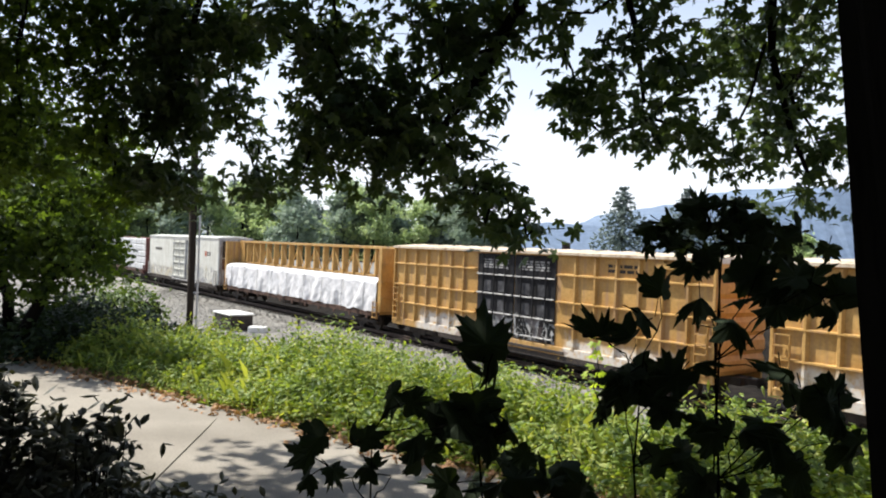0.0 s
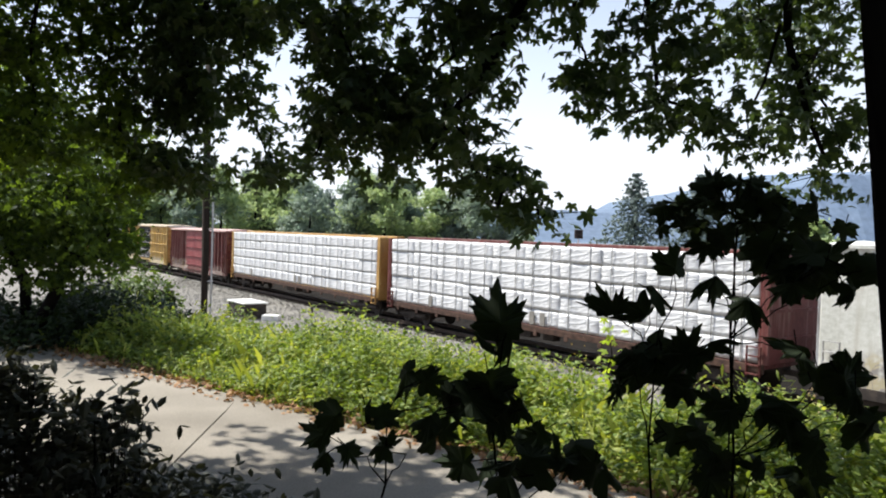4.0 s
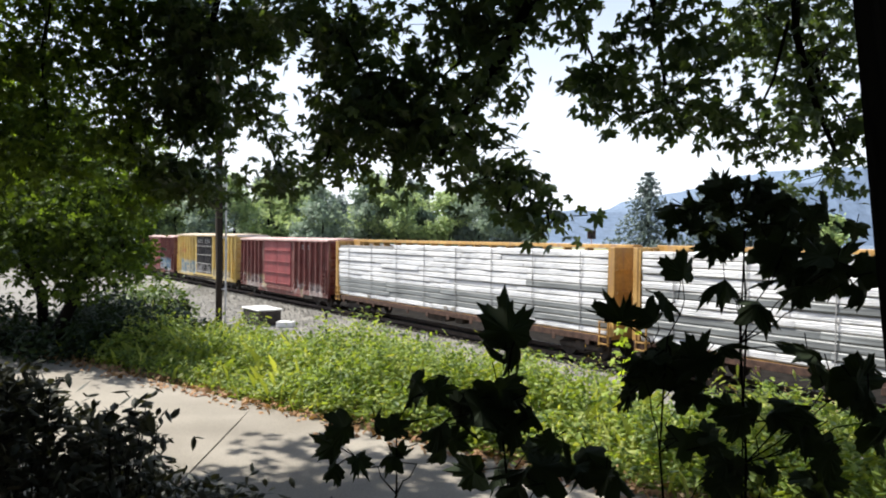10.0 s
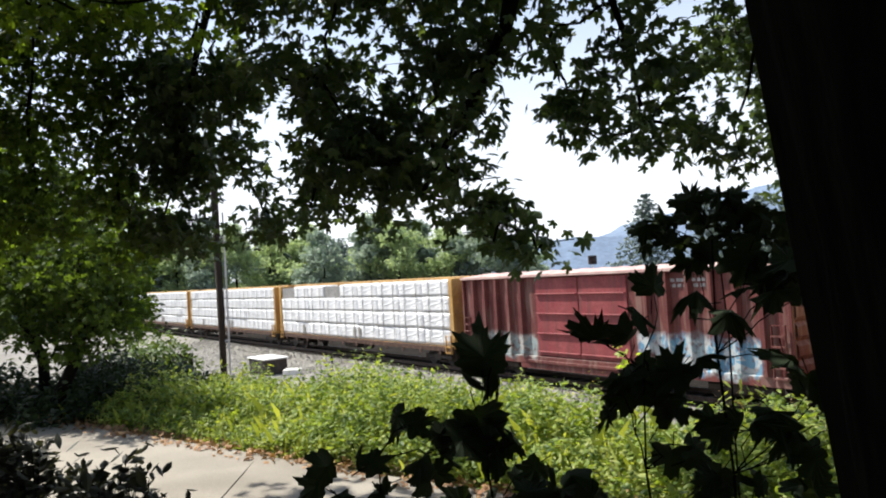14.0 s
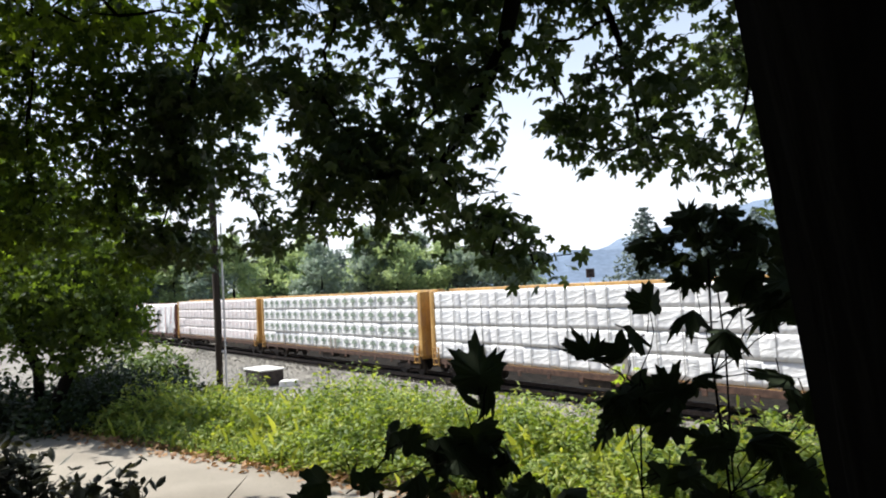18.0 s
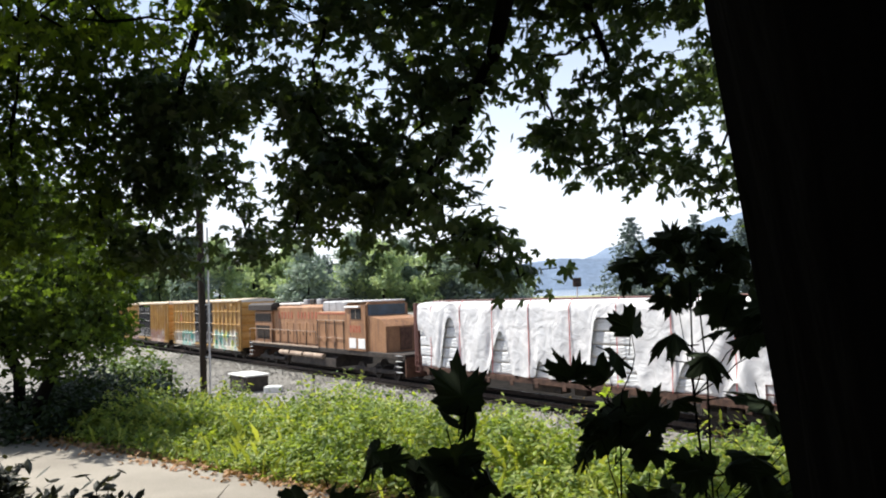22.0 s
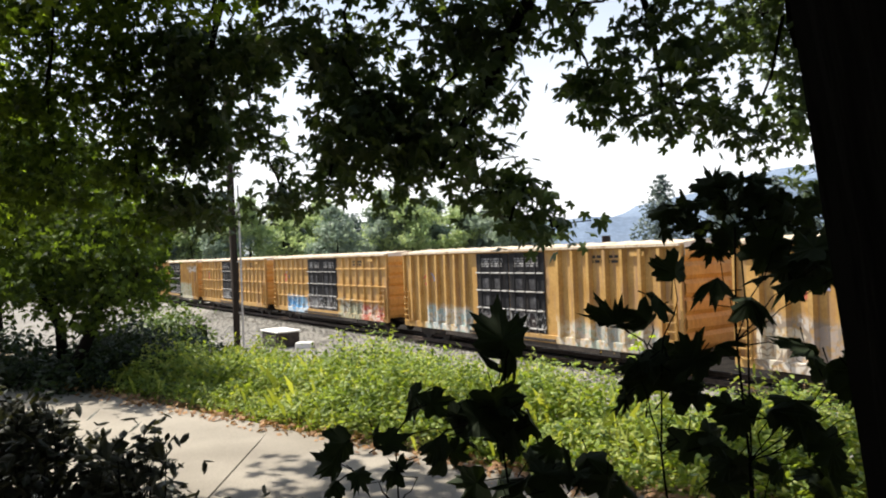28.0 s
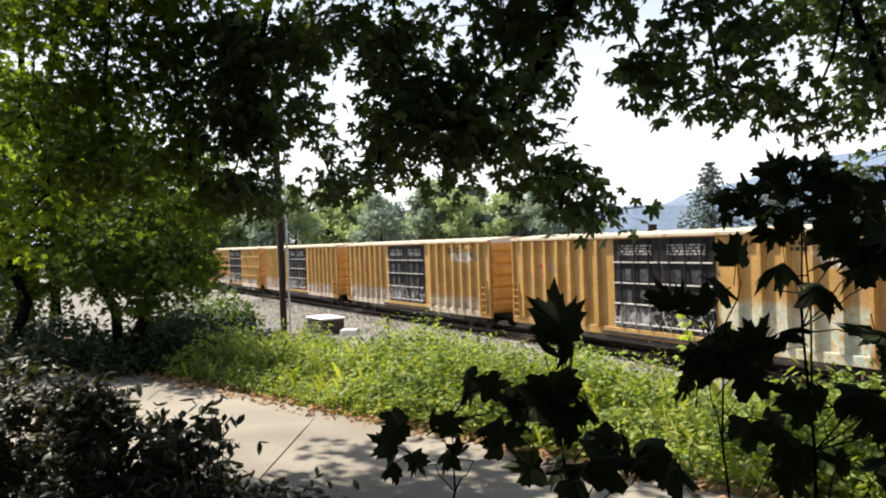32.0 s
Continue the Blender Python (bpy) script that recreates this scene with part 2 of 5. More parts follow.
# car ends: bounce light between the cars is put into this brighter orange
ORANGE_END = pmat("bounce_lit_orange_paint", (.46, .245, .07), (.55, .31, .1), scale=.9, rough=.5, bump=.2, fine=9, streak=(.4, .2, .06))
YELLOW_D = dict(c1=(.48, .34, .1), c2=(.6, .45, .16), dirt=(.34, .25, .12))
RED_D = dict(c1=(.095, .027, .025), c2=(.145, .048, .042), dirt=(.2, .12, .1))
WHITE_D = dict(c1=(.52, .52, .47), c2=(.62, .62, .57), dirt=(.46, .44, .38))
ROOFMAT = pmat("galvanised_roof", (.48, .39, .28), (.6, .51, .4), scale=1.5, rough=.7, bump=.2, fine=12, streak=(.3, .2, .12))
WHITEROOF = pmat("pale_painted_roof", (.5, .5, .47), (.62, .62, .58), scale=1.5, rough=.7, bump=.2, fine=12)
ROOFRED = pmat("red_roof", (.42, .26, .24), (.55, .4, .36), scale=1.5, rough=.6, bump=.2, fine=12)
WRAP = pmat("white_wrap", (.57, .58, .59), (.7, .7, .7), scale=1.3, rough=.42, bump=.6, fine=3.0, bdist=.12)
WRAPGREY = pmat("grey_wrap", (.17, .18, .18), (.25, .265, .265), scale=1.6, rough=.4, bump=.6, fine=4, bdist=.04)
WRAPPINK = pmat("white_wrap_red_print", (.58, .54, .54), (.69, .65, .65), scale=1.3, rough=.42, bump=.55, fine=3.4, bdist=.11)
SHADOWGAP = pmat("pack_gap_shade", (.2, .2, .19), (.3, .29, .28), scale=6)
SILLRUST = pmat("dark_rusty_sill", (.045, .028, .022), (.1, .058, .042), scale=4, rough=.85, bump=.3)
TARP = pmat("white_tarpaulin", (.55, .55, .56), (.68, .67, .67), scale=1.2, rough=.45, bump=.5, fine=1.5, bdist=.12)
STRAP = pmat("red_strap", (.5, .12, .12), (.62, .2, .18), scale=5)
PRINTPINK = pmat("faint_red_print", (.55, .36, .36), (.62, .45, .44), scale=5)
EMBLEM_R = pmat("faded_emblem_red", (.42, .09, .06), (.5, .16, .1), scale=6)
EMBLEM_B = pmat("faded_emblem_blue", (.2, .24, .42), (.3, .32, .46), scale=6)
CAPWHITE = pmat("pale_cap_paint", (.55, .52, .47), (.66, .63, .58), scale=3)
DUNNAGE = pmat("grey_board", (.2, .19, .17), (.28, .26, .23), scale=6)
STRAPB = pmat("dark_strap", (.2, .2, .2), (.3, .3, .3), scale=5)
LOGO = pmat("faded_green_print", (.13, .19, .14), (.26, .31, .25), scale=5)
LUMBER = pmat("sawn_lumber", (.55, .42, .26), (.66, .53, .36), scale=5, stretch=(.2, 1, 4))
GLASS_D = pmat("dark_glass", (.02, .035, .07), (.03, .06, .12), scale=2, rough=.08, bump=0)
LOCO_Y = carpaint("locomotive_yellow", (.26, .135, .068), (.35, .19, .1), (.15, .08, .055))
LOCO_EDGE = pmat("grimy_pale_edge", (.33, .25, .19), (.45, .36, .28), scale=3, streak=(.2, .13, .1))
LOCO_G = pmat("locomotive_grey", (.3, .3, .31), (.42, .42, .43), scale=2, rough=.55, streak=(.14, .13, .12))
LOCO_W = pmat("sun_bleached_white", (.72, .7, .68), (.8, .79, .77), scale=2)
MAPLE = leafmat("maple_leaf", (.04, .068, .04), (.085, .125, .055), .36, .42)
# two more tones of this leaf, with sunlight and shade put into the colour
MAPLE_LIT = leafmat("sunlit_maple_leaf", (.035, .065, .015), (.19, .29, .04), .55)
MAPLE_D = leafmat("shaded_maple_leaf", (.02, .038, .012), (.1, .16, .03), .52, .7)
# near saplings: their dark, shaded look is put into the leaf colour
SHADED_NEARLEAF = leafmat("shaded_sapling_leaf", (.014, .022, .012), (.026, .042, .017), .16, .85)
SHRUB = leafmat("shrub_leaf", (.03, .035, .028), (.085, .09, .07), .15)
WEED = leafmat("weed_leaf", (.06, .108, .026), (.28, .365, .085), .42)
WEED2 = leafmat("weed_leaf_pale", (.2, .25, .06), (.44, .48, .14), .4)
SEED = leafmat("dry_seed_head", (.3, .2, .1), (.5, .38, .2), .2, .8)
TALLWEED = leafmat("bright_sapling_leaf", (.22, .33, .05), (.4, .5, .1), .5)
SCRAP = pmat("pale_scrap_surface", (.5, .47, .42), (.65, .62, .57), scale=9)
# shade under the maples darkens the hedge leaf colour; sunlight lightens the bush leaf
SHADED_HEDGE = leafmat("shaded_hedge_leaf", (.01, .02, .007), (.028, .05, .013), .2)
BUSHLEAF = leafmat("sunny_bush_leaf", (.05, .09, .02), (.12, .18, .045), .3)
LITTER = leafmat("dead_leaf", (.2, .1, .05), (.42, .26, .14), .1, .8)
# far trees and ridge: the pale blue of aerial haze is mixed into their colours
TREE_A = leafmat("hazy_grove_leaf_bright", (.27, .36, .19), (.42, .5, .25), .4, .6, (1.2, 1.2, .9))
TREE_B = leafmat("hazy_grove_leaf_mid", (.19, .25, .2), (.3, .36, .28), .35, .6, (1.1, 1.15, 1))
TREE_C = leafmat("hazy_grove_leaf_dark", (.14, .18, .17), (.2, .25, .225), .3, .6, (1, 1.1, 1))
NEEDLE = leafmat("hazy_conifer_needles", (.1, .13, .125), (.16, .2, .18), .15, .7, (1, 1.1, 1))
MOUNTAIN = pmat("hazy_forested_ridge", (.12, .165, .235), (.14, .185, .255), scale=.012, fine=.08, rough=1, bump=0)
WATER = pmat("river_water", (.3, .36, .42), (.36, .42, .48), scale=.05, rough=.12, bump=.1, fine=.8)
GRASS = pmat("dry_grass", (.2, .21, .09), (.32, .3, .15), scale=.2, rough=.95, bump=.5, fine=4)
CARWHITE = pmat("white_car_paint", (.75, .76, .78), (.8, .8, .82), scale=2, rough=.25, bump=0)
CARRED = pmat("red_car_paint", (.45, .03, .03), (.5, .05, .04), scale=2, rough=.25, bump=0)
RUBBER = pmat("rubber", (.015, .015, .015), (.03, .03, .03), scale=8, rough=.9)

# ---- builders ----
def part(name, bm, material, parent=None, label=""):
    me = bpy.data.meshes.new(name)
    bm.to_mesh(me)
    bm.free()
    me.materials.append(material)
    ob = new(name, me)
    ob.parent = parent
    if label:
        tagged(ob, label)
    return ob

def again(name, mesh, parent, x=0, y=0, z=0, rz=0, label=""):
    """Another piece on the same mesh."""
    ob = new(name, mesh)
    ob.parent = parent
    ob.matrix_basis = pose(x, y, z, 0, 0, rz)
    if label:
        tagged(ob, label)
    return ob

def boxv(bm, x0, x1, y0, y1, z0, z1, bev=0.0):
    v = bmesh.ops.create_cube(bm, size=1, matrix=Matrix.Translation(((x0 + x1) / 2, (y0 + y1) / 2, (z0 + z1) / 2)) @ Matrix.Diagonal((x1 - x0, y1 - y0, z1 - z0, 1)))["verts"]
    if bev:
        es = list({e for q in v for e in q.link_edges})
        bmesh.ops.bevel(bm, geom=es, offset=bev, segments=1, affect='EDGES')
    return bm

def bx(x0, x1, y0, y1, z0, z1, bev=0.0):
    return boxv(bmesh.new(), x0, x1, y0, y1, z0, z1, bev)

def tube(bm, pts, r0, r1, seg=7):
    """A tapered limb along the points."""
    rings = []
    for i, p in enumerate(pts):
        p = Vector(p)
        a = Vector(pts[min(i + 1, len(pts) - 1)]) - Vector(pts[max(i - 1, 0)])
        q = a.to_track_quat('Z', 'Y')
        r = r0 + (r1 - r0) * i / (len(pts) - 1)
        rings.append([bm.verts.new(p + q @ Vector((r * math.cos(2 * math.pi * k / seg), r * math.sin(2 * math.pi * k / seg), 0))) for k in range(seg)])
    for a, b in zip(rings, rings[1:]):
        for k in range(seg):
            bm.faces.new((a[k], a[(k + 1) % seg], b[(k + 1) % seg], b[k]))
    bm.faces.new(rings[0][::-1])
    bm.faces.new(rings[-1])
    return bm

def wander(p, q, n, amp, rng):
    p, q = np.array(p, float), np.array(q, float)
    out = [p + (q - p) * i / (n - 1) + (rng.normal(0, amp, 3) if 0 < i < n - 1 else 0) for i in range(n)]
    return [tuple(v) for v in out]

def empty(name, label="", category="", group="", kind=""):
    return tagged(new(name), label, category, group, kind)

def leaf_template(kind):
    """Outline of a leaf as points round its middle, x along its length."""
    if kind == "maple":
        pts = []
        half = [(9, .82), (15, .9), (19, .62), (26, .48), (33, .64), (37, .84), (44, .8), (52, 1.0), (60, .78), (69, .82), (72, .64), (83, .52), (94, .58), (103, .7), (113, .62), (124, .6), (138, .42), (160, .3)]
        for a, r in [(-a, r) for a, r in half[::-1]] + [(0, 1.1)] + half + [(180, .1)]:
            pts.append((math.cos(radians(a)) * r, math.sin(radians(a)) * r))
        pts = np.array(pts)
        pts *= (.16 + .84 * np.linalg.norm(pts, axis=1, keepdims=True)) / np.linalg.norm(pts, axis=1, keepdims=True) * .52
    elif kind == "maple_far":
        pts = []
        half = [(12, .85), (18, .66), (27, .46), (38, .82), (52, 1.0), (66, .8), (80, .5), (106, .66), (136, .42)]
        for a, r in [(-a, r) for a, r in half[::-1]] + [(0, 1.12)] + half + [(180, .12)]:
            pts.append((math.cos(radians(a)) * r, math.sin(radians(a)) * r))
        pts = np.array(pts) * .52
    elif kind == "lance":
        pts = np.array([(-.6, 0), (-.25, .13), (.2, .1), (.65, 0), (.2, -.1), (-.25, -.13)])
    else:
        pts = np.array([(-.5, 0), (-.2, .22), (.15, .2), (.5, 0), (.15, -.2), (-.2, -.22)])
    k = len(pts)
    z = -0.25 * np.abs(pts[:, 1]) - .12 * pts[:, 0] ** 2
    v = np.vstack([[0, 0, .03], np.column_stack([pts, z])])
    f = np.array([(0, 1 + i, 1 + (i + 1) % k) for i in range(k)])
    return v, f

def rotations(n, rng, droop):
    """Random turns; droop: how far leaves hang with the tip down, 0 to 1."""
    az = rng.uniform(0, 2 * np.pi, n)
    tip = rng.normal(-droop, .45, n)
    roll = rng.normal(0, .6, n)
    ca, sa, ct, st, cr, sr = np.cos(az), np.sin(az), np.cos(tip), np.sin(tip), np.cos(roll), np.sin(roll)
    X = np.stack([ca * ct, sa * ct, st], 1)
    Y0 = np.stack([-sa, ca, 0 * az], 1)
    Z0 = np.cross(X, Y0)
    Y = Y0 * cr[:, None] + Z0 * sr[:, None]
    return np.stack([X, Y, np.cross(X, Y)], 2)

def leaves(name, kind, centres, sizes, material, parent, rng, droop=.6, label=""):
    v, f = leaf_template(kind)
    n, k = len(centres), len(v)
    R = rotations(n, rng, droop)
    P = np.einsum('nij,kj->nki', R, v) * np.asarray(sizes)[:, None, None] + np.asarray(centres)[:, None, :]
    F = (f[None] + (np.arange(n) * k)[:, None, None]).reshape(-1, 3)
    me = bpy.data.meshes.new(name)
    me.from_pydata(P.reshape(-1, 3).tolist(), [], F.tolist())
    me.materials.append(material)
    ob = new(name, me)
    ob.parent = parent
    if label:
        tagged(ob, label)
    return ob

def clumps(rng, c, r, n, per=14, spread=.16):
    """Leaf places: twig ends scattered through an ellipsoid, leaves gathered round each."""
    m = max(1, int(n / per))
    d = rng.normal(0, 1, (m, 3))
    d /= np.linalg.norm(d, axis=1)[:, None]
    tw = np.array(c) + d * (rng.uniform(0, 1, (m, 1)) ** .45) * np.array(r)
    p = np.repeat(tw, per, 0) + rng.normal(0, spread, (m * per, 3)) * np.array((1, 1, .8))
    return tw, p

# ---- the lie of the land ----
YAW, TRACK = 37.5, 23.0
U = Vector((math.sin(radians(YAW)), -math.cos(radians(YAW)), 0))
N = Vector((-math.cos(radians(YAW)), -math.sin(radians(YAW)), 0))
ROAD_U, ROAD_N, ROAD_Q = Vector((.82, -.571, 0)), Vector((.571, .82, 0)), 5.45

def smooth(a, b, x):
    t = min(1, max(0, (x - a) / (b - a)))
    return t * t * (3 - 2 * t)

def land(x, y):
    """Height of the ground: path on its bench, bank down to the yard, rise beyond the track."""
    q = ROAD_N.x * x + ROAD_N.y * y
    w = -(N.x * x + N.y * y)
    z = 2.88 + .45 * (1 - smooth(.4, 2.2, q))
    k = smooth(7.2, 15, q)
    z = z * (1 - k) - .55 * k
    z += 2.6 * smooth(27.5, 36, w)
    z -= 3.2 * smooth(170, 260, w)
    if q < 1.5:
        z += .06 * noise.noise(Vector((x * .8, y * .8, 0)))
    return z

def track_pose(s, z=0.0):
    p = -N * TRACK + U * s
    return pose(p.x, p.y, z, 0, 0, YAW - 90)
# ---- ground, path, track ----
def build_ground():
    def axis(spans):
        out = []
        for a, b, st in spans:
            out += list(np.arange(a, b, st))
        return out + [spans[-1][1]]
    xs = axis([(-900, -120, 60), (-120, -30, 6), (-30, 30, 1.0), (30, 120, 6), (120, 900, 60)])
    ys = axis([(-300, -20, 40), (-20, 45, 1.0), (45, 130, 4), (130, 400, 18), (400, 1400, 100)])
    v = [(x, y, land(x, y) + (.03 * noise.noise(Vector((x * .7, y * .7, 3))))) for y in ys for x in xs]
    w = len(xs)
    f = [(j * w + i, j * w + i + 1, (j + 1) * w + i + 1, (j + 1) * w + i) for j in range(len(ys) - 1) for i in range(w - 1)]
    me = bpy.data.meshes.new("ground")
    me.from_pydata(v, [], f)
    for m in (GRAVEL, SOIL, GRASS, SHADED_CINDER):
        me.materials.append(m)
    for p in me.polygons:
        c = p.center
        q, t = ROAD_N.x * c.x + ROAD_N.y * c.y, -(N.x * c.x + N.y * c.y)
        # the strip from the track outwards carries the painted train shade
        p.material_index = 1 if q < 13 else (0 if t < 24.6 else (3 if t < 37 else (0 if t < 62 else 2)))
        p.use_smooth = True
    tagged(new("ground", me), "soil bank and grey gravel yard beside the track", "ground", kind="structure")

def road_point(a, q, z):
    p = ROAD_U * a + ROAD_N * q
    return (p.x, p.y, z)

def build_path():
    """Concrete path in slabs; each slab ends at a skewed joint."""
    base = empty("road", "pale weathered concrete path with skewed joints", "path", kind="structure")
    a = -28.08
    skew = -2.7
    while a < 14:
        b = a + 4.5
        bm = bmesh.new()
        g = .012
        rng = np.random.default_rng(int(a * 10 + 500))
        pts = []
        n = 5
        for e, s in ((a + g, 1), (b - g, -1)):
            row = [road_point(e + skew * (k / n - .5), 2.2 + (ROAD_Q - 2.2) * k / n + (rng.uniform(-.05, .05) if k in (0, n) else 0), 2.93) for k in range(n + 1)]
            pts.append(row)
        up = [[bm.verts.new(p) for p in r] for r in pts]
        dn = [[bm.verts.new((p[0], p[1], 2.6)) for p in r] for r in pts]
        for k in range(n):
            bm.faces.new((up[0][k], up[1][k], up[1][k + 1], up[0][k + 1]))
        ring_u = up[0] + up[1][::-1]
        ring_d = dn[0] + dn[1][::-1]
        for k in range(len(ring_u)):
            j = (k + 1) % len(ring_u)
            bm.faces.new((ring_u[k], ring_d[k], ring_d[j], ring_u[j]))
        bmesh.ops.recalc_face_normals(bm, faces=bm.faces)
        part("slab", bm, CONCRETE, base)
        a = b
    bm = bmesh.new()
    vs = [bm.verts.new(road_point(x, q, 2.915)) for x, q in ((-28, 2.25), (14, 2.25), (14, ROAD_Q - .05), (-28, ROAD_Q - .05))]
    bm.faces.new(vs)
    part("joint_filler", bm, JOINT, base)

def build_track():
    t = empty("railway_track", "steel rails on dark ties in grey ballast", "track", kind="structure")
    t.matrix_world = track_pose(0)
    bm = bmesh.new()
    prof = [(-2.3, -.62), (-1.7, -.24), (-1.3, -.22), (1.75, -.2), (2.6, -.62)]
    rng = np.random.default_rng(5)
    xs = np.arange(-230, 150, 2.0)
    rows = [[bm.verts.new((x, y + rng.normal(0, .05), z + rng.normal(0, .02))) for y, z in prof] for x in xs]
    for a, b in zip(rows, rows[1:]):
        for k in range(4):
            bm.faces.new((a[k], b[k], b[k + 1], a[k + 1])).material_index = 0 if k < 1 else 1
    part("ballast", bm, GRAVEL, t).data.materials.append(SHADED_CINDER)
    for y in (-.75, .75):
        bm = bmesh.new()
        boxv(bm, -230, 150, y - .07, y + .07, -.17, -.145)
        boxv(bm, -230, 150, y - .01, y + .01, -.146, -.04)
        boxv(bm, -230, 150, y - .036, y + .036, -.041, 0)
        part("rail", bm, RAILSTEEL, t)
    tie = None
    for i in range(130):
        x = -60 + i * .62
        if tie is None:
            tie = part("tie", bx(-.12, .12, -1.3, 1.3, -.33, -.172, .015), POLEWOOD, t)
            tie.location.x = x
        else:
            again("tie", tie.data, t, x)
    # loose stones on the near shoulder
    n = 40000
    rng = np.random.default_rng(8)
    s = rng.uniform(-75, 12, n)
    off = rng.uniform(-11, -1.6, n)
    v0 = np.array([(1, 0, 0), (-1, 0, 0), (0, 1, 0), (0, -1, 0), (0, 0, 1), (0, 0, -1)], float)
    f0 = np.array([(0, 2, 4), (2, 1, 4), (1, 3, 4), (3, 0, 4), (2, 0, 5), (1, 2, 5), (3, 1, 5), (0, 3, 5)])
    z = np.where(off > -2.6, -.62 + (off + 2.6) * .42 / .85, -.56)
    c = np.stack([s, off, np.minimum(z, -.2)], 1)
    sz = rng.uniform(.025, .075, (n, 1, 1)) * rng.uniform(.5, 1.2, (n, 1, 1)) * rng.uniform(.6, 1.3, (n, 6, 1))
    P = v0[None] * sz + c[:, None]
    F = (f0[None] + (np.arange(n) * 6)[:, None, None]).reshape(-1, 3)
    me = bpy.data.meshes.new("ballast_stones")
    me.from_pydata(P.reshape(-1, 3).tolist(), [], F.tolist())
    me.materials.append(STONE)
    o = tagged(new("ballast_stones", me), "loose grey crushed stones beside the track", "stones", kind="stuff")
    o.matrix_world = track_pose(0)

# ---- plants ----
def branchy(parent, trunk_pts, r0, r1, name="trunk", mat=SHADED_BARK, seg=10):
    bm = bmesh.new()
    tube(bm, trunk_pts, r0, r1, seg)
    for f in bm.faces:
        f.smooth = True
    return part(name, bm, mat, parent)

def spray_part(parent, root, sprays, rng, leaf, mat, cover, cat="foliage", thick=.014, dy=.45, kind="maple_far"):
    """One limb's foliage: twigs from the root to each spray, and the leaves on them."""
    P, S = [], []
    bm = bmesh.new()
    done = [Vector(root)]
    for x, y, z, rx, rz in sprays:
        n = int(3.14 * rx * rz / (leaf * leaf * .30) * cover) + 4
        tw, p = clumps(rng, (x, y, z), (rx, max(dy, rx * .8), rz), n, per=12, spread=leaf * .75)
        P.append(p)
        for t in tw[:14]:
            tube(bm, wander((x + rng.normal(0, .08), y, z + rz * .5), t, 3, .02, rng), thick * .3, .002, 4)
        near = min(done, key=lambda v: (v - Vector((x, y, z))).length)
        tube(bm, wander(near, (x, y, z), 5, .03, rng), thick, thick * .5, 5)
        done.append(Vector((x, y, z)))
    part("limb", bm, SHADED_BARK, parent)
    P = np.vstack(P)
    leaves(cat, kind, P, rng.uniform(.65, 1.25, len(P)) * leaf, mat, parent, rng, .7)

def build_big_maple():
    rng = np.random.default_rng(11)
    t = empty("maple_tree", "big bigleaf maple with dark trunk and overhanging leafy limbs", "tree")
    pts = [(.97, .78, 2.9), (.875, .76, 3.5), (.768, .74, 4.3), (.68, .74, 4.9), (.605, .75, 5.5), (.5, .77, 6.5), (.42, .8, 8.2), (.5, .9, 10.5)]
    bm = bmesh.new()
    seg = 28
    rings = []
    for i, p in enumerate(pts):
        r = [.34, .28, .235, .22, .215, .2, .18, .11][i]
        rings.append([bm.verts.new((p[0] + r * math.cos(6.2832 * k / seg) * (1 + .05 * rng.normal()), p[1] + r * math.sin(6.2832 * k / seg) * (1 + .05 * rng.normal()), p[2])) for k in range(seg)])
    for a, b in zip(rings, rings[1:]):
        for k in range(seg):
            f = bm.faces.new((a[k], a[(k + 1) % seg], b[(k + 1) % seg], b[k]))
            f.smooth = True
    part("trunk", bm, SHADED_BARK, t, "dark furrowed trunk in deep shade")
    # main limb that comes down through the opening, and others that reach over the path
    for pts, r in (([(.44, .8, 7.2), (.6, 2.6, 7.5), (.55, 4.4, 7.1), (.38, 5.0, 6.55), (.13, 5.05, 6.1), (-.08, 5.05, 5.78), (-.27, 5.0, 5.43)], .09),
                   ([(.44, .8, 7.0), (1.4, 3.4, 7.4), (2.15, 5.1, 6.9), (2.25, 5.3, 6.4), (2.45, 5.4, 5.9), (2.62, 5.4, 5.5)], .05),
                   ([(.44, .8, 6.9), (.7, 3.4, 7.5), (1.0, 4.9, 7.0), (1.22, 5.1, 6.5), (1.32, 5.2, 6.0)], .05),
                   ([(.42, .8, 7.8), (-.8, 3.4, 8.0), (-1.6, 5.2, 7.5), (-2.1, 5.8, 6.8), (-2.4, 6.0, 5.9)], .07)):
        bm = bmesh.new()
        tube(bm, pts, r, .014, 8)
        for f in bm.faces:
            f.smooth = True
        part("limb", bm, SHADED_BARK, t)
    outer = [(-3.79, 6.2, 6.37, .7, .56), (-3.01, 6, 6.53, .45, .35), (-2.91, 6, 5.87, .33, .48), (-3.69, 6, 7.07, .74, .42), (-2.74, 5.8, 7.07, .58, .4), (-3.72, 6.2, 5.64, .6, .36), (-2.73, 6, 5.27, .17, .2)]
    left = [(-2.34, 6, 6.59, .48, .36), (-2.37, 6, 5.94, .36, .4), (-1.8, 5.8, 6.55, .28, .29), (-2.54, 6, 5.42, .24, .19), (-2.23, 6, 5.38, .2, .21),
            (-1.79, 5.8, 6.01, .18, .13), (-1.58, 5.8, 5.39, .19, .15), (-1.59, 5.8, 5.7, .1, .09)]
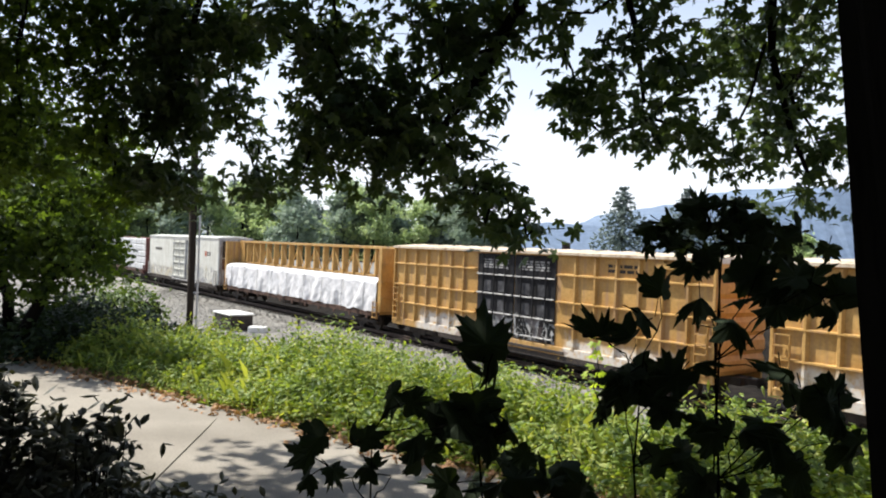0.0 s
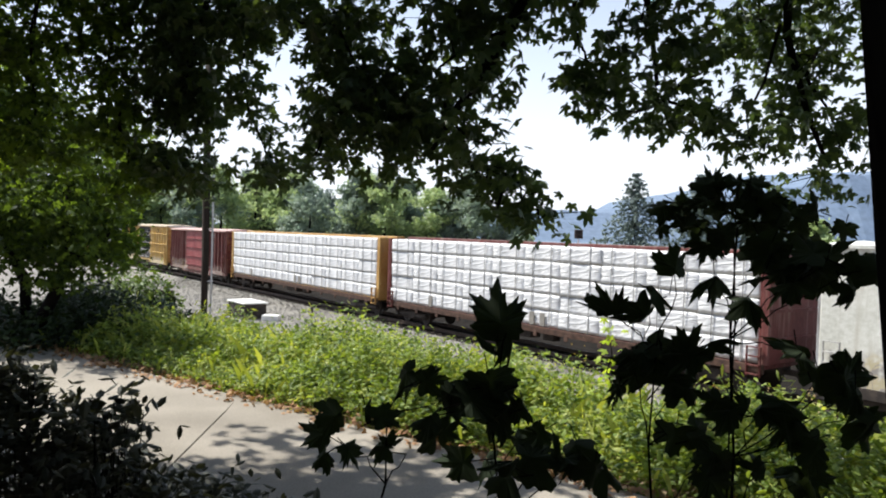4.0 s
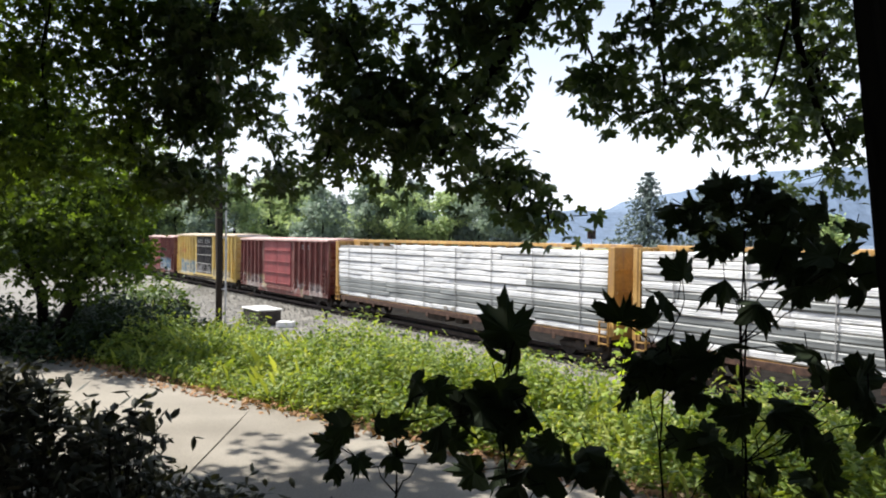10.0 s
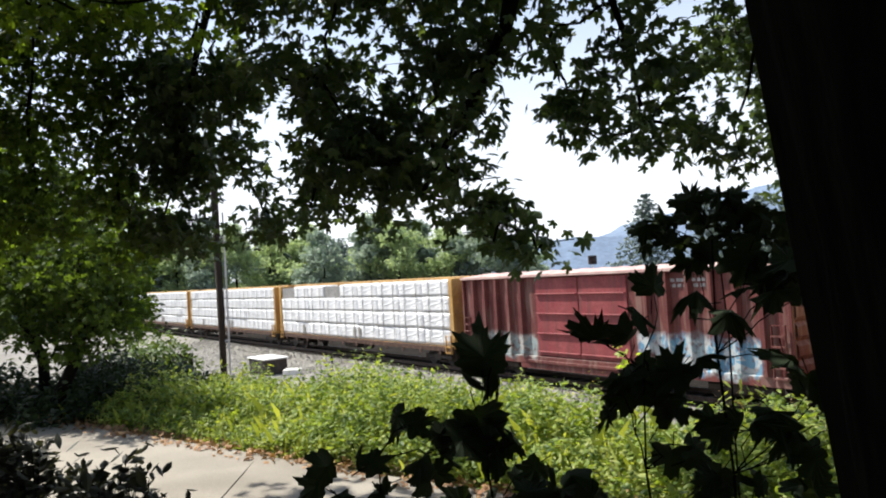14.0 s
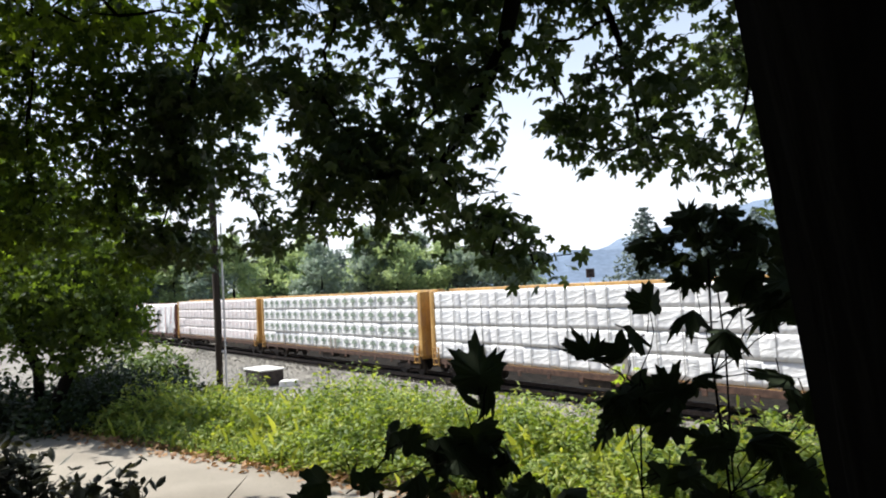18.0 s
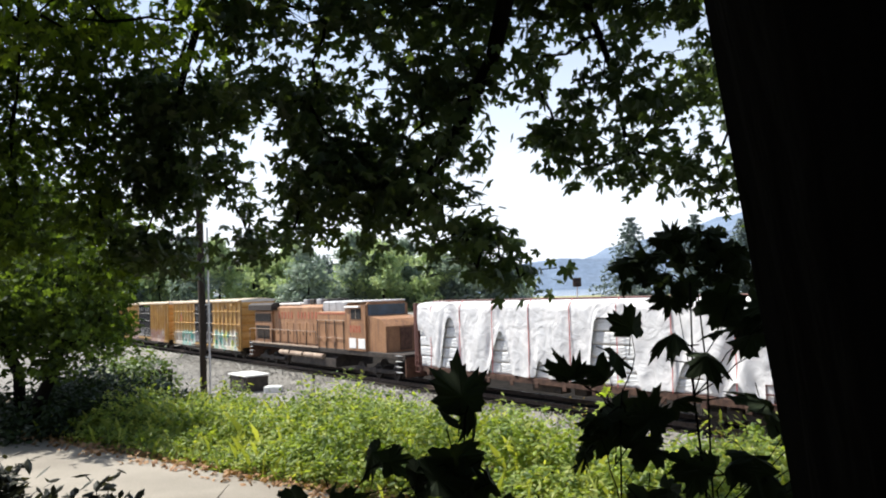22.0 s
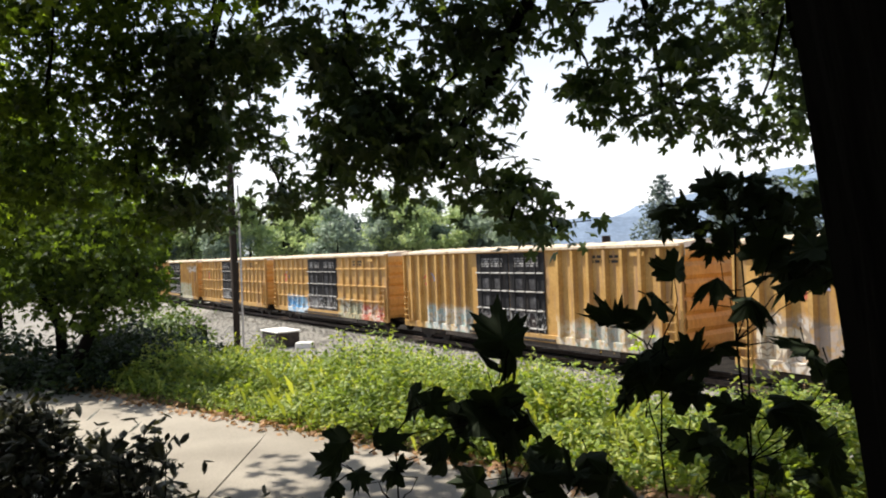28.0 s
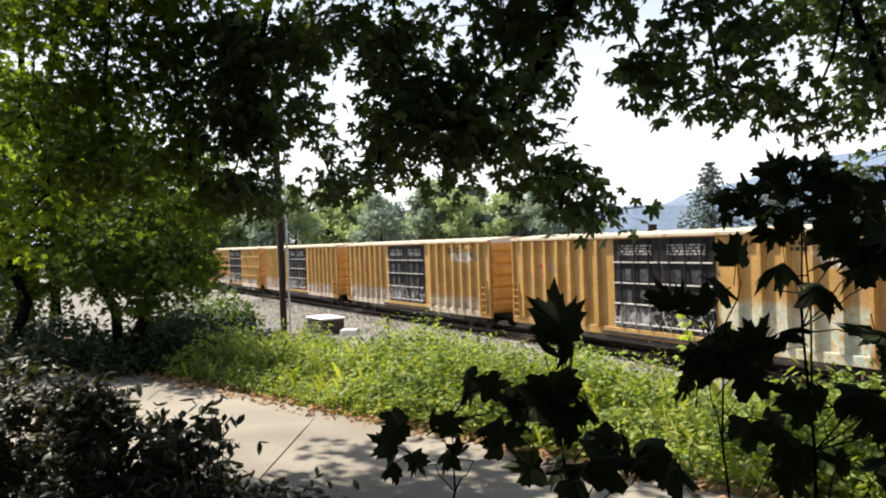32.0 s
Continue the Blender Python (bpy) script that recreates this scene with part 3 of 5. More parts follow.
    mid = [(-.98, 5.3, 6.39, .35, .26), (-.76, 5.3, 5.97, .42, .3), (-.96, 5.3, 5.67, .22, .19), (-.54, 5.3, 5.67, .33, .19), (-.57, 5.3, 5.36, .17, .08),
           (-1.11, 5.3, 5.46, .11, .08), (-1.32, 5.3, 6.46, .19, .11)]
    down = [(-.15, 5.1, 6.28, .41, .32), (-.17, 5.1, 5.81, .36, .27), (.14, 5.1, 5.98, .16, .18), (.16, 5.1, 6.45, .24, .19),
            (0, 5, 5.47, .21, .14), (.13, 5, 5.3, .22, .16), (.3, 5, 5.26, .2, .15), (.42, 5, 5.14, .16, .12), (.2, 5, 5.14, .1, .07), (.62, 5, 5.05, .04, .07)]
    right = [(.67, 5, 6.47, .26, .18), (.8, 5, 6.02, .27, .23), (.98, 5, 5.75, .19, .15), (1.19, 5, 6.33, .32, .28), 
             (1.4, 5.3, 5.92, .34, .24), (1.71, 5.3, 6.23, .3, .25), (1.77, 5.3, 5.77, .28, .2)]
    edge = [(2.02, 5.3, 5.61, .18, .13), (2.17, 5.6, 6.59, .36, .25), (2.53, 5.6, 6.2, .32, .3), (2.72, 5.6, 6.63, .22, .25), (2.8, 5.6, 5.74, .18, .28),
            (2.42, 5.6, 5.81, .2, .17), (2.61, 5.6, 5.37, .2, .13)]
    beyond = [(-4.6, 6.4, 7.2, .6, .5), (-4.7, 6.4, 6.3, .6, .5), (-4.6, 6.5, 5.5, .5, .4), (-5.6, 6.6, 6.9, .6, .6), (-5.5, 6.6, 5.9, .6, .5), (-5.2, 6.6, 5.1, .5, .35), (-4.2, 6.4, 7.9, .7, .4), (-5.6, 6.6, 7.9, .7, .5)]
    spray_part(t, (-4.2, 5.6, 7.4), beyond, rng, .11, MAPLE_LIT, 1.9)
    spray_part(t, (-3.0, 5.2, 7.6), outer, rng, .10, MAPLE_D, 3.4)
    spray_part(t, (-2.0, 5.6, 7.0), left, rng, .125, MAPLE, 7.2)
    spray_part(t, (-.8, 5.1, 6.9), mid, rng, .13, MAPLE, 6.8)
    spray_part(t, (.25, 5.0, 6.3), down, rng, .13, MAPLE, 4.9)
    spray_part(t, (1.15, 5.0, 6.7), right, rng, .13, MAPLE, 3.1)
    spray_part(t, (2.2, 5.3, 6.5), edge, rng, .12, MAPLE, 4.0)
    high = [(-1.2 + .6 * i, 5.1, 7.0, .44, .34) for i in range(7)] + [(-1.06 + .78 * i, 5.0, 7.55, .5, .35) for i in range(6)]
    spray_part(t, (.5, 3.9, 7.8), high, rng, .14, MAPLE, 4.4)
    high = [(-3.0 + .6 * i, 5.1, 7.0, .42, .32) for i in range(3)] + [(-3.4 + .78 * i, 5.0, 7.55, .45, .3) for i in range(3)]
    spray_part(t, (-1.6, 4.6, 7.9), high, rng, .125, MAPLE_LIT, 2.0)
    # unseen overhead sprays added to shade the trunk, the saplings and the near path
    roof = [(x + rng.normal(0, .4), y + rng.normal(0, .4), 8.3 + rng.uniform(-.3, 1.2) + .08 * abs(x), 1.1, .5) for x in (-6.6, -5, -3.4, -1.8, -.2, 1.4, 3, 4.6, 6.2) for y in (-5, -3.6, -2.2, -.8, .6, 2.0, 3.3)]
    roof += [(x + rng.normal(0, .3), y + rng.normal(0, .25), 8.7 + rng.uniform(0, .8), .85, .4) for x in (-4.6, -3.4) for y in (4.4, 5.4, 6.4, 7.3)]
    roof += [(x + rng.normal(0, .3), y, 7.0 + rng.uniform(-.2, .5), .9, .35) for x in (-4, -2.8, -1.6, -.4, .8, 2, 3.2) for y in (-2.2, -1.0, .1)]
    roof += [(x + rng.normal(0, .25), y, 7.3 + rng.uniform(-.1, .5), .8, .35) for x in (-4, -2.9, -1.8, -.7, .4, 1.5) for y in (1.0, 1.9, 2.8)]
    roof = [r for r in roof if .571 * r[0] + .82 * r[1] < 3.6]
    # unseen high limbs added to lay dappled shade over the near path and the bank
    roof += [(x - 4.0 + rng.normal(0, .2), y + 1.9 + rng.normal(0, .2), 9.6 + rng.uniform(0, .8), rng.uniform(.35, .62), .3) for x in (-1.5, -.7, .1, .9, 1.7, 2.5, 3.3) for y in (4.4, 5.1, 5.8) if rng.random() < .8 or y < 5]
    roof += [(x - 4.0 + rng.normal(0, .25), y + 1.9 + rng.normal(0, .2), 9.7 + rng.uniform(0, .8), rng.uniform(.3, .48) * (1 if x < 1 else .75), .24) for x in (-2.3, -1.8, -1.3, -.8, -.3, .2, .7, 1.2, 1.8, 2.4, 3.0, 3.6) for y in (6.2, 6.8) if rng.random() < (.95 if x < 1 else .7) - (.25 if y > 6.5 else 0)]
    # more unseen sprays added between the sun and the trunk
    roof += [(-2.0 + rng.normal(0, .5), 1.8 + rng.normal(0, .5), 8.2 + rng.uniform(-.3, .3), .9, .35) for _ in range(7)]
    spray_part(t, (.43, .82, 8.4), roof, rng, .26, MAPLE, 2.6, dy=1.0)

def build_shade_trees():
    """Trees and brush added behind and beside the viewpoint, mostly unseen, to block light."""
    rng = np.random.default_rng(15)
    for x, y in ((-9, -4), (-6, -5.5), (-3, -4.2), (0, -5.5), (2.6, -4), (5.5, -4.5), (7.5, -2), (8, 1.5), (-9.5, 0), (-8.5, 3.2), (6.5, 4.2), (-12.2, 16.2), (-12.8, 18.0), (-4.2, 0), (-4.8, 2.0), (-3.2, -2.2), (3.6, -1.5), (0.3, -3.0)):
        t = empty("maple_tree", "shady maple added beside the path, mostly unseen, to block light", "tree", "woods beside the path")
        z = land(x, y)
        h = rng.uniform(9, 12) if y < 10 else 12.0
        branchy(t, wander((x, y, z - .2), (x + rng.normal(0, .3), y + rng.normal(0, .3), z + h * .8), 6, .12, rng), .2, .06)
        P = []
        for i in range(14):
            c = (x + rng.normal(0, 1.2), y + rng.normal(0, .9), z + h * rng.uniform(.05, 1))
            P.append(clumps(rng, c, (1.5, 1.2, 1.1), 150, per=6, spread=.3)[1])
        P = np.vstack(P)
        P = P[(P[:, 1] < -.6) | (np.abs(P[:, 0]) > (.8 if y < 10 else .66) * P[:, 1] + 1.6)]
        leaves("crown", "maple_far", P, rng.uniform(.25, .5, len(P)), MAPLE, t, rng, .6)

def build_left_maples():
    rng = np.random.default_rng(21)
    groups = [((-7.45, 12.1, 2.7), [(-7.68, 12, 5.8, .84, 1.1), (-6.96, 11.5, 4.72, .95, .75), (-6.5, 11.5, 4.1, .5, .3)]),
              ((-6.9, 11.9, 2.7), [(-6.06, 11, 5.5, 1.05, .75), (-5.45, 11, 4.76, .4, .4), (-6.12, 11.5, 4.47, .68, .5), (-7.0, 14, 5.5, 1.0, .75), (-8.0, 14, 6.7, 1.25, .75), (-6.6, 14, 6.4, .75, .6), (-6.75, 14.2, 4.4, .45, .45)]),
              ((-9.6, 12.5, 2.6), [(-9.3, 12, 6.2, 1.6, 1.3), (-9.6, 12.6, 4.8, 1.4, 1.1), (-8.4, 12.4, 7.2, 1.2, .9)])]
    for root, sprays in groups:
        t = empty("maple_tree", "leafy maple with thin dark trunk beside the shaded path", "tree", "maples by the path")
        x, y, z = root
        branchy(t, wander(root, (sprays[0][0], sprays[0][1], sprays[0][2]), 6, .09, rng), .13, .04)
        branchy(t, wander((x + .02, y, z + 1.2), (sprays[1][0], sprays[1][1], sprays[1][2]), 5, .08, rng), .06, .02, "limb")
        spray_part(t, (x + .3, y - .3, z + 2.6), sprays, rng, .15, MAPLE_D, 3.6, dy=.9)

def build_sapling():
    rng = np.random.default_rng(31)
    temps = []
    for k in range(5):
        v, f = leaf_template("maple")
        v = v.copy()
        v[:, :2] *= rng.uniform(.86, 1.1, (len(v), 1))
        v[:, 2] += .16 * np.sin(v[:, 0] * 5 + k) * rng.uniform(.4, 1) - .7 * v[:, 0] ** 2 * rng.uniform(.3, 1)
        v[:, 1] *= rng.uniform(.75, 1.15)
        v[:, 2] += .7 * np.abs(v[:, 1]) * rng.uniform(-.9, .6) + .12 * np.sin(v[:, 1] * 7 + k * 2)
        me = bpy.data.meshes.new("leaf")
        me.from_pydata(v.tolist(), [], f.tolist())
        me.materials.append(SHADED_NEARLEAF)
        temps.append(me)
    def one(root, top, tufts, label, big=.15):
        """A stem from root to top; tufts of leaves (x, y, z, half width, half height, number) on twigs from the stem."""
        t = empty("maple_sapling", label, "sapling", "young maples under the tree")
        stem = wander(root, top, 7, .012, rng)
        bm = bmesh.new()
        tube(bm, stem, .006, .003, 6)
        part("stem", bm, SHADED_BARK, t)
        for x, y, z, rx, rz, n in tufts:
            below = [p for p in stem if p[2] < z + .02] or [stem[0]]
            hub = min(below, key=lambda p: (Vector(p) - Vector((x, y, z - .08))).length)
            bm = bmesh.new()
            tube(bm, wander(hub, (x, y, z), 5, .012, rng), .0024, .0014, 5)
            part("twig", bm, SHADED_BARK, t)
            n = n if n < 3 or z > 4.45 else max(2, round(n * .85))
            for i in range(n):
                p = Vector((x + rng.uniform(-1, 1) * rx * .9, y + rng.normal(0, .05), z + rng.uniform(-1, 1) * rz * .75)) if n > 1 else Vector((x, y, z))
                size = big * (rng.uniform(.8, 1.35) if z > 4.45 else rng.uniform(.75, 1.2))
                out = Vector((p.x - x, 0, p.z - z)) / max(rx, rz)
                e = (out + Vector((rng.normal(0, .5), rng.normal(0, .35), rng.normal(-.35, .4)))).normalized() if n > 1 else Vector((.1, 0, 1)).normalized()
                up = Vector((rng.normal(0, .6), -abs(rng.normal(.75, .35)), rng.normal(.55, .55)))
                up = (up - e * up.dot(e)).normalized()
                m = Matrix((e, up.cross(e), up)).transposed().to_4x4()
                o = new("leaf", temps[rng.integers(0, 5)])
                o.parent = t
                o.matrix_basis = Matrix.Translation(p) @ m @ Matrix.Diagonal((size, size, size, 1))
                bm = bmesh.new()
                tube(bm, [tuple(p - e * size * .5 + Vector((0, .01, -.01))), tuple(p - e * size * .1)], .002, .0015, 4)
                part("leaf_stalk", bm, SHADED_BARK, t)
    one((.12, 2.1, 3.1), (.12, 2.05, 4.6), [(.11, 2.05, 4.66, .07, .08, 1), (.09, 2.07, 4.63, .03, .03, 2), (.03, 2.05, 4.46, .1, .07, 4), (.15, 2.05, 4.4, .12, .09, 6), (.25, 2.05, 4.31, .12, .07, 5), (.09, 2.08, 4.26, .16, .07, 7), (.34, 2.05, 4.26, .12, .06, 6)],
        "maple sapling with one raised broad leaf", .155)
    one((-.25, 2.1, 3.1), (-.2, 2.05, 4.4), [(-.27, 2.05, 4.4, .09, .05, 3), (-.33, 2.05, 4.31, .08, .06, 3), (-.11, 2.05, 4.49, .06, .03, 2), (-.03, 2.05, 4.41, .06, .05, 3), (-.14, 2.05, 4.28, .11, .06, 5)],
        "low maple sapling beside the path", .125)
    one((.52, 2.1, 3.1), (.55, 2.05, 4.6), [(.45, 2.05, 4.68, .04, .05, 2), (.51, 2.05, 4.74, .05, .03, 2), (.59, 2.05, 4.83, .02, .02, 1), (.56, 2.05, 4.61, .11, .05, 6), (.49, 2.05, 4.54, .08, .06, 5), (.61, 2.05, 4.52, .08, .04, 4), (.67, 2.05, 4.6, .06, .04, 3), (.59, 2.05, 4.36, .1, .06, 4), (.7, 2.05, 4.28, .1, .05, 5)],
        "bushy maple sapling in deep shade", .125)
    one((.8, 2.1, 3.0), (.76, 2.05, 4.95), [(.74, 2.05, 4.75, .05, .05, 2), (.86, 2.05, 4.88, .05, .06, 3), (.97, 2.05, 4.84, .1, .07, 8), (1.05, 2.05, 4.82, .06, .07, 5), (.91, 2.05, 4.62, .06, .03, 2), (.85, 2.05, 4.46, .08, .06, 3), (1.0, 2.05, 4.54, .09, .04, 4),
         (1.08, 2.05, 4.55, .06, .05, 3), (.76, 2.05, 4.43, .08, .06, 3), (.83, 2.05, 4.28, .1, .05, 4), (1.01, 2.05, 4.38, .1, .06, 4), (1.11, 2.05, 4.43, .06, .06, 3), (.97, 2.05, 4.25, .1, .04, 4)],
        "tall thin maple sapling with broad dark leaves", .135)
    one((1.0, 2.65, 3.0), (.95, 2.6, 4.95), [(.76, 2.6, 5.0, .07, .08, 6), (.9, 2.6, 5.07, .13, .08, 14), (1.04, 2.6, 5.03, .1, .08, 10), (.84, 2.6, 4.98, .07, .06, 8), (.97, 2.6, 5.06, .12, .07, 10), (1.12, 2.6, 5.02, .1, .08, 10), (1.24, 2.6, 4.98, .1, .08, 9), (.86, 2.6, 4.92, .08, .05, 5)],
        "maple sapling with a dense leafy top", .1)

def build_shrubs():
    rng = np.random.default_rng(41)
    spots = [((-1.83, 3, 3.98), (.34, .35, .3)), ((-1.51, 3, 3.82), (.3, .35, .2)), ((-1.17, 3.2, 3.64), (.34, .3, .15)), ((-1.91, 3, 4.23), (.14, .2, .14)),
             ((-1.41, 3, 4.1), (.1, .2, .1)), ((-.84, 3.3, 3.52), (.34, .3, .12)), ((-2.5, 3.2, 3.9), (.5, .4, .5)), ((-.3, 3.0, 3.4), (.4, .3, .12))]
    for c, r in spots:
        s = empty("shrub", "low leafy shrub in shade at the path edge", "shrub", "shrubs by the path")
        bm = bmesh.new()
        n = int(1300 * r[0] * r[2] / .1) + 60
        tw, p = clumps(rng, c, r, n, per=8, spread=.05)
        for q in tw[:30]:
            tube(bm, wander((c[0] + rng.normal(0, .05), c[1], 3.0), q, 4, .02, rng), .005, .002, 4)
        part("stem", bm, SHADED_BARK, s)
        leaves("foliage", "oval", p, rng.uniform(.045, .085, len(p)), SHRUB, s, rng, .3)

def belt(name, label, plants, per, q0, q1, a0, a1, h0, h1, size, mat, rng, cat, wide=.2, kind="oval"):
    """Weeds in a strip along the path: domed plants of differing height with gaps between, taller away from the edge."""
    P, S = [], []
    for i in range(plants):
        a, q = rng.uniform(a0, a1), q0 + (q1 - q0) * rng.random()
        x, y, _ = road_point(a, q, 0)
        h = (h0 + (h1 - h0) * smooth(ROAD_Q, ROAD_Q + 1.4, q)) * (1 + .5 * noise.noise(Vector((x * .9, y * .9, 9))) + .75 * noise.noise(Vector((x * .45, y * .45, 2)))) * rng.uniform(.6, 1.25) * (1 - .1 * smooth(-1, 3, a))
        w = wide * rng.uniform(.6, 1.4)
        d = rng.normal(0, 1, (per, 2)) * w
        r2 = (d ** 2).sum(1) / (2 * w) ** 2
        z = land(x, y) + h * np.clip(1 - r2, .1, 1) * rng.uniform(.3, 1, per) ** .45
        P.append(np.column_stack([x + d[:, 0], y + d[:, 1], z]))
        S.append(rng.uniform(.6, 1.3, per) * size * rng.uniform(.7, 1.3))
    P, S = np.vstack(P), np.concatenate(S)
    q = P[:, 0] * ROAD_N.x + P[:, 1] * ROAD_N.y
    keep = q > ROAD_Q + .02 + .18 * rng.random(len(q)) ** 2
    o = leaves(name, kind, P[keep], S[keep], mat, None, rng, .12)
    tagged(o, label, cat, kind="stuff")

def build_weeds():
    rng = np.random.default_rng(51)
    belt("weeds", "dense sunlit green weeds on the bank", 2000, 62, ROAD_Q + .15, 8.6, -11.3, 12, .24, .66, .072, WEED, rng, "weeds")
    belt("weeds", "paler broad-leaved weeds along the path edge", 560, 44, ROAD_Q + .1, 8.0, -11.3, 12, .2, .62, .066, WEED2, rng, "weeds", .16)
    belt("weeds", "lance-leaved weeds standing above the bank", 420, 24, ROAD_Q + .5, 8.4, -11.1, 12, .3, .74, .085, WEED2, rng, "weeds", .09, "lance")
    belt("weeds", "dry brownish seed heads among the weeds", 60, 26, 7.0, 8.8, -6, 8, .75, .95, .03, SEED, rng, "weeds", .05)
    # blades of grass
    n = 1300
    a, q = rng.uniform(-12.5, 11, n), rng.uniform(ROAD_Q + .05, 8.8, n)
    V, F = [], []
    for i in range(n):
        x, y, _ = road_point(a[i], q[i], 0)
        z = land(x, y)
        h = rng.uniform(.2, .6) * (.6 + .5 * smooth(ROAD_Q, 7, q[i]))
        az = rng.uniform(0, 6.28)
        dx, dy = math.cos(az), math.sin(az)
        b = len(V)
        V += [(x - dy * .005, y + dx * .005, z), (x + dy * .005, y - dx * .005, z), (x + dx * h * .15, y + dy * h * .15, z + h * .7), (x + dx * h * .45, y + dy * h * .45, z + h)]
        F += [(b, b + 1, b + 2), (b + 1, b + 3, b + 2)]
    me = bpy.data.meshes.new("grass")
    me.from_pydata(V, [], F)
    me.materials.append(WEED2)
    tagged(new("grass", me), "long green grass blades among the weeds", "grass", kind="stuff")
    # dead leaves along the edge
    n = 1500
    a = rng.uniform(-13, 9, n)
    q = ROAD_Q + rng.normal(.02, .16, n)
    P = np.array([road_point(a[i], q[i], 2.945 + .02 * rng.random()) for i in range(n)])
    o = leaves("leaf_litter", "maple_far", P, rng.uniform(.05, .13, n), LITTER, None, rng, 0.0)
    tagged(o, "dry brown leaves along the path edge", "leaves", kind="stuff")
    n = 900
    P = np.array([(x, y, land(x, y) + .03) for x, y in zip(rng.uniform(-3, 3.5, n), rng.uniform(.5, 3.0, n))])
    tagged(leaves("leaf_litter", "maple_far", P, rng.uniform(.06, .14, n), LITTER, None, rng, 0.0), "dry brown leaves under the maple", "leaves", kind="stuff")

def build_tall_weed():
    """A young sunlit sapling that stands above the bank."""
    rng = np.random.default_rng(57)
    t = empty("maple_sapling", "slender young sapling with sunlit yellow-green leaves", "sapling")
    stem = wander((1.6, 7.6, land(1.6, 7.6)), (1.5, 7.5, 3.98), 6, .03, rng)
    bm = bmesh.new()
    tube(bm, stem, .01, .004, 6)
    part("stem", bm, SHADED_BARK, t)
    P = np.array([np.array(stem[2 + i % 4]) + rng.normal(0, (.1, .1, .08)) for i in range(26)])
    leaves("foliage", "maple_far", P, rng.uniform(.08, .15, len(P)), TALLWEED, t, rng, .4)
    # flat piece added as a stand-in for an unidentified pale scrap
    o = part("wood_scrap", bx(-.17, .17, -.04, .04, 0, .02, .006), SCRAP)
    o.matrix_world = pose(1.85, 7.2, land(1.85, 7.2) + .12, 8, 12, -20)
    tagged(o, "pale flat scrap among the weeds", "wood scrap")

def bush(c, r, n, mat, size, label, rng, per=10):
    s = empty("bush", label, "bush", "bushes by the yard")
    tw, p = clumps(rng, c, r, n, per=per, spread=size * 1.2)
    bm = bmesh.new()
    for q in tw[:20]:
        tube(bm, wander((c[0], c[1], land(c[0], c[1]) - .05), q, 4, .06, rng), .02, .005, 4)
    part("stem", bm, SHADED_BARK, s)
    leaves("foliage", "oval", p, rng.uniform(.6, 1.3, len(p)) * size, mat, s, rng, .3)

def build_bushes():
    rng = np.random.default_rng(61)
    bush((-7.8, 17, 3.1), (1.1, 1.0, .8), 2300, BUSHLEAF, .14, "rounded green bush beside the gravel yard", rng)
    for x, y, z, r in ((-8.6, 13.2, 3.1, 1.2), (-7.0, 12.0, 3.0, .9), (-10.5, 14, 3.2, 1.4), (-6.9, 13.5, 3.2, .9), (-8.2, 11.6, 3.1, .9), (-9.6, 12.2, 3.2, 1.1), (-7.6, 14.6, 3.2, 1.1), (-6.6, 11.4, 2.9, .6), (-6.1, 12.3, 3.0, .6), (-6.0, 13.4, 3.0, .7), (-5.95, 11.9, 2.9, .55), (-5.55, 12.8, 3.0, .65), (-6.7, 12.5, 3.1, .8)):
        bush((x, y, z - .12), (r, .9, .68), 2200, SHADED_HEDGE, .12, "dark shaded hedge bush under the maples", rng)

def grove_tree(x, y, h, wid, mat, rng, kind):
    t = empty("tree", "tall leafy tree in the grove beyond the track" if kind == "leafy" else "dark conifer beyond the track", "tree", "trees beyond the track")
    z = land(x, y) - .2
    branchy(t, wander((x, y, z), (x, y, z + h * .85), 5, .12, rng), h * .018 + .05, .05, seg=6)
    P = []
    if kind == "leafy":
        k = 20
        for i in range(k):
            u = rng.uniform(.06, 1)
            rr = wid * .5 * math.sin(math.pi * (u * .74 + .24)) ** .9
            az = rng.uniform(0, 6.28)
            c = (x + math.cos(az) * rr * rng.uniform(.2, .9), y + math.sin(az) * rr * rng.uniform(.2, .9), z + h * u)
            _, p = clumps(rng, c, (wid * .24 * (1.25 - .6 * u), wid * .24 * (1.25 - .6 * u), h * .11), 200, per=8, spread=.4)
            P.append(p)
        size = rng.uniform(.45, .95, sum(len(p) for p in P))
        dr = .4
    else:
        lv = int(h / .55)
        for i in range(lv):
            u = i / lv
            rr = wid * .5 * (1 - u) ** .85 * rng.uniform(.75, 1.15)
            for k in range(9):
                az = k * .7 + i * 1.3 + rng.normal(0, .15)
                m = int(7 + 30 * (1 - u))
                rad = rng.uniform(.05, 1, m) * rr
                P.append(np.stack([x + np.cos(az) * rad + rng.normal(0, .12, m), y + np.sin(az) * rad + rng.normal(0, .12, m), z + h * (.1 + .9 * u) - rad * .22 + rng.normal(0, .1, m)], 1))
        size = rng.uniform(.35, .7, sum(len(p) for p in P))
        dr = .35
    leaves("crown", "oval", np.vstack(P), size, mat, t, rng, dr)

def build_grove():
    rng = np.random.default_rng(71)
    for i in range(60):
        u = (i % 30) / 29
        x = -92 + 108 * u + rng.normal(0, 1.5)
        y = 128 + rng.uniform(-6, 8) - 14 * u + (20 if i > 29 else 0)
        h = (15.0 - 3.5 * u) * rng.uniform(.66, 1.12)
        if x > 9:
            continue
        if x > 3:
            h *= .65
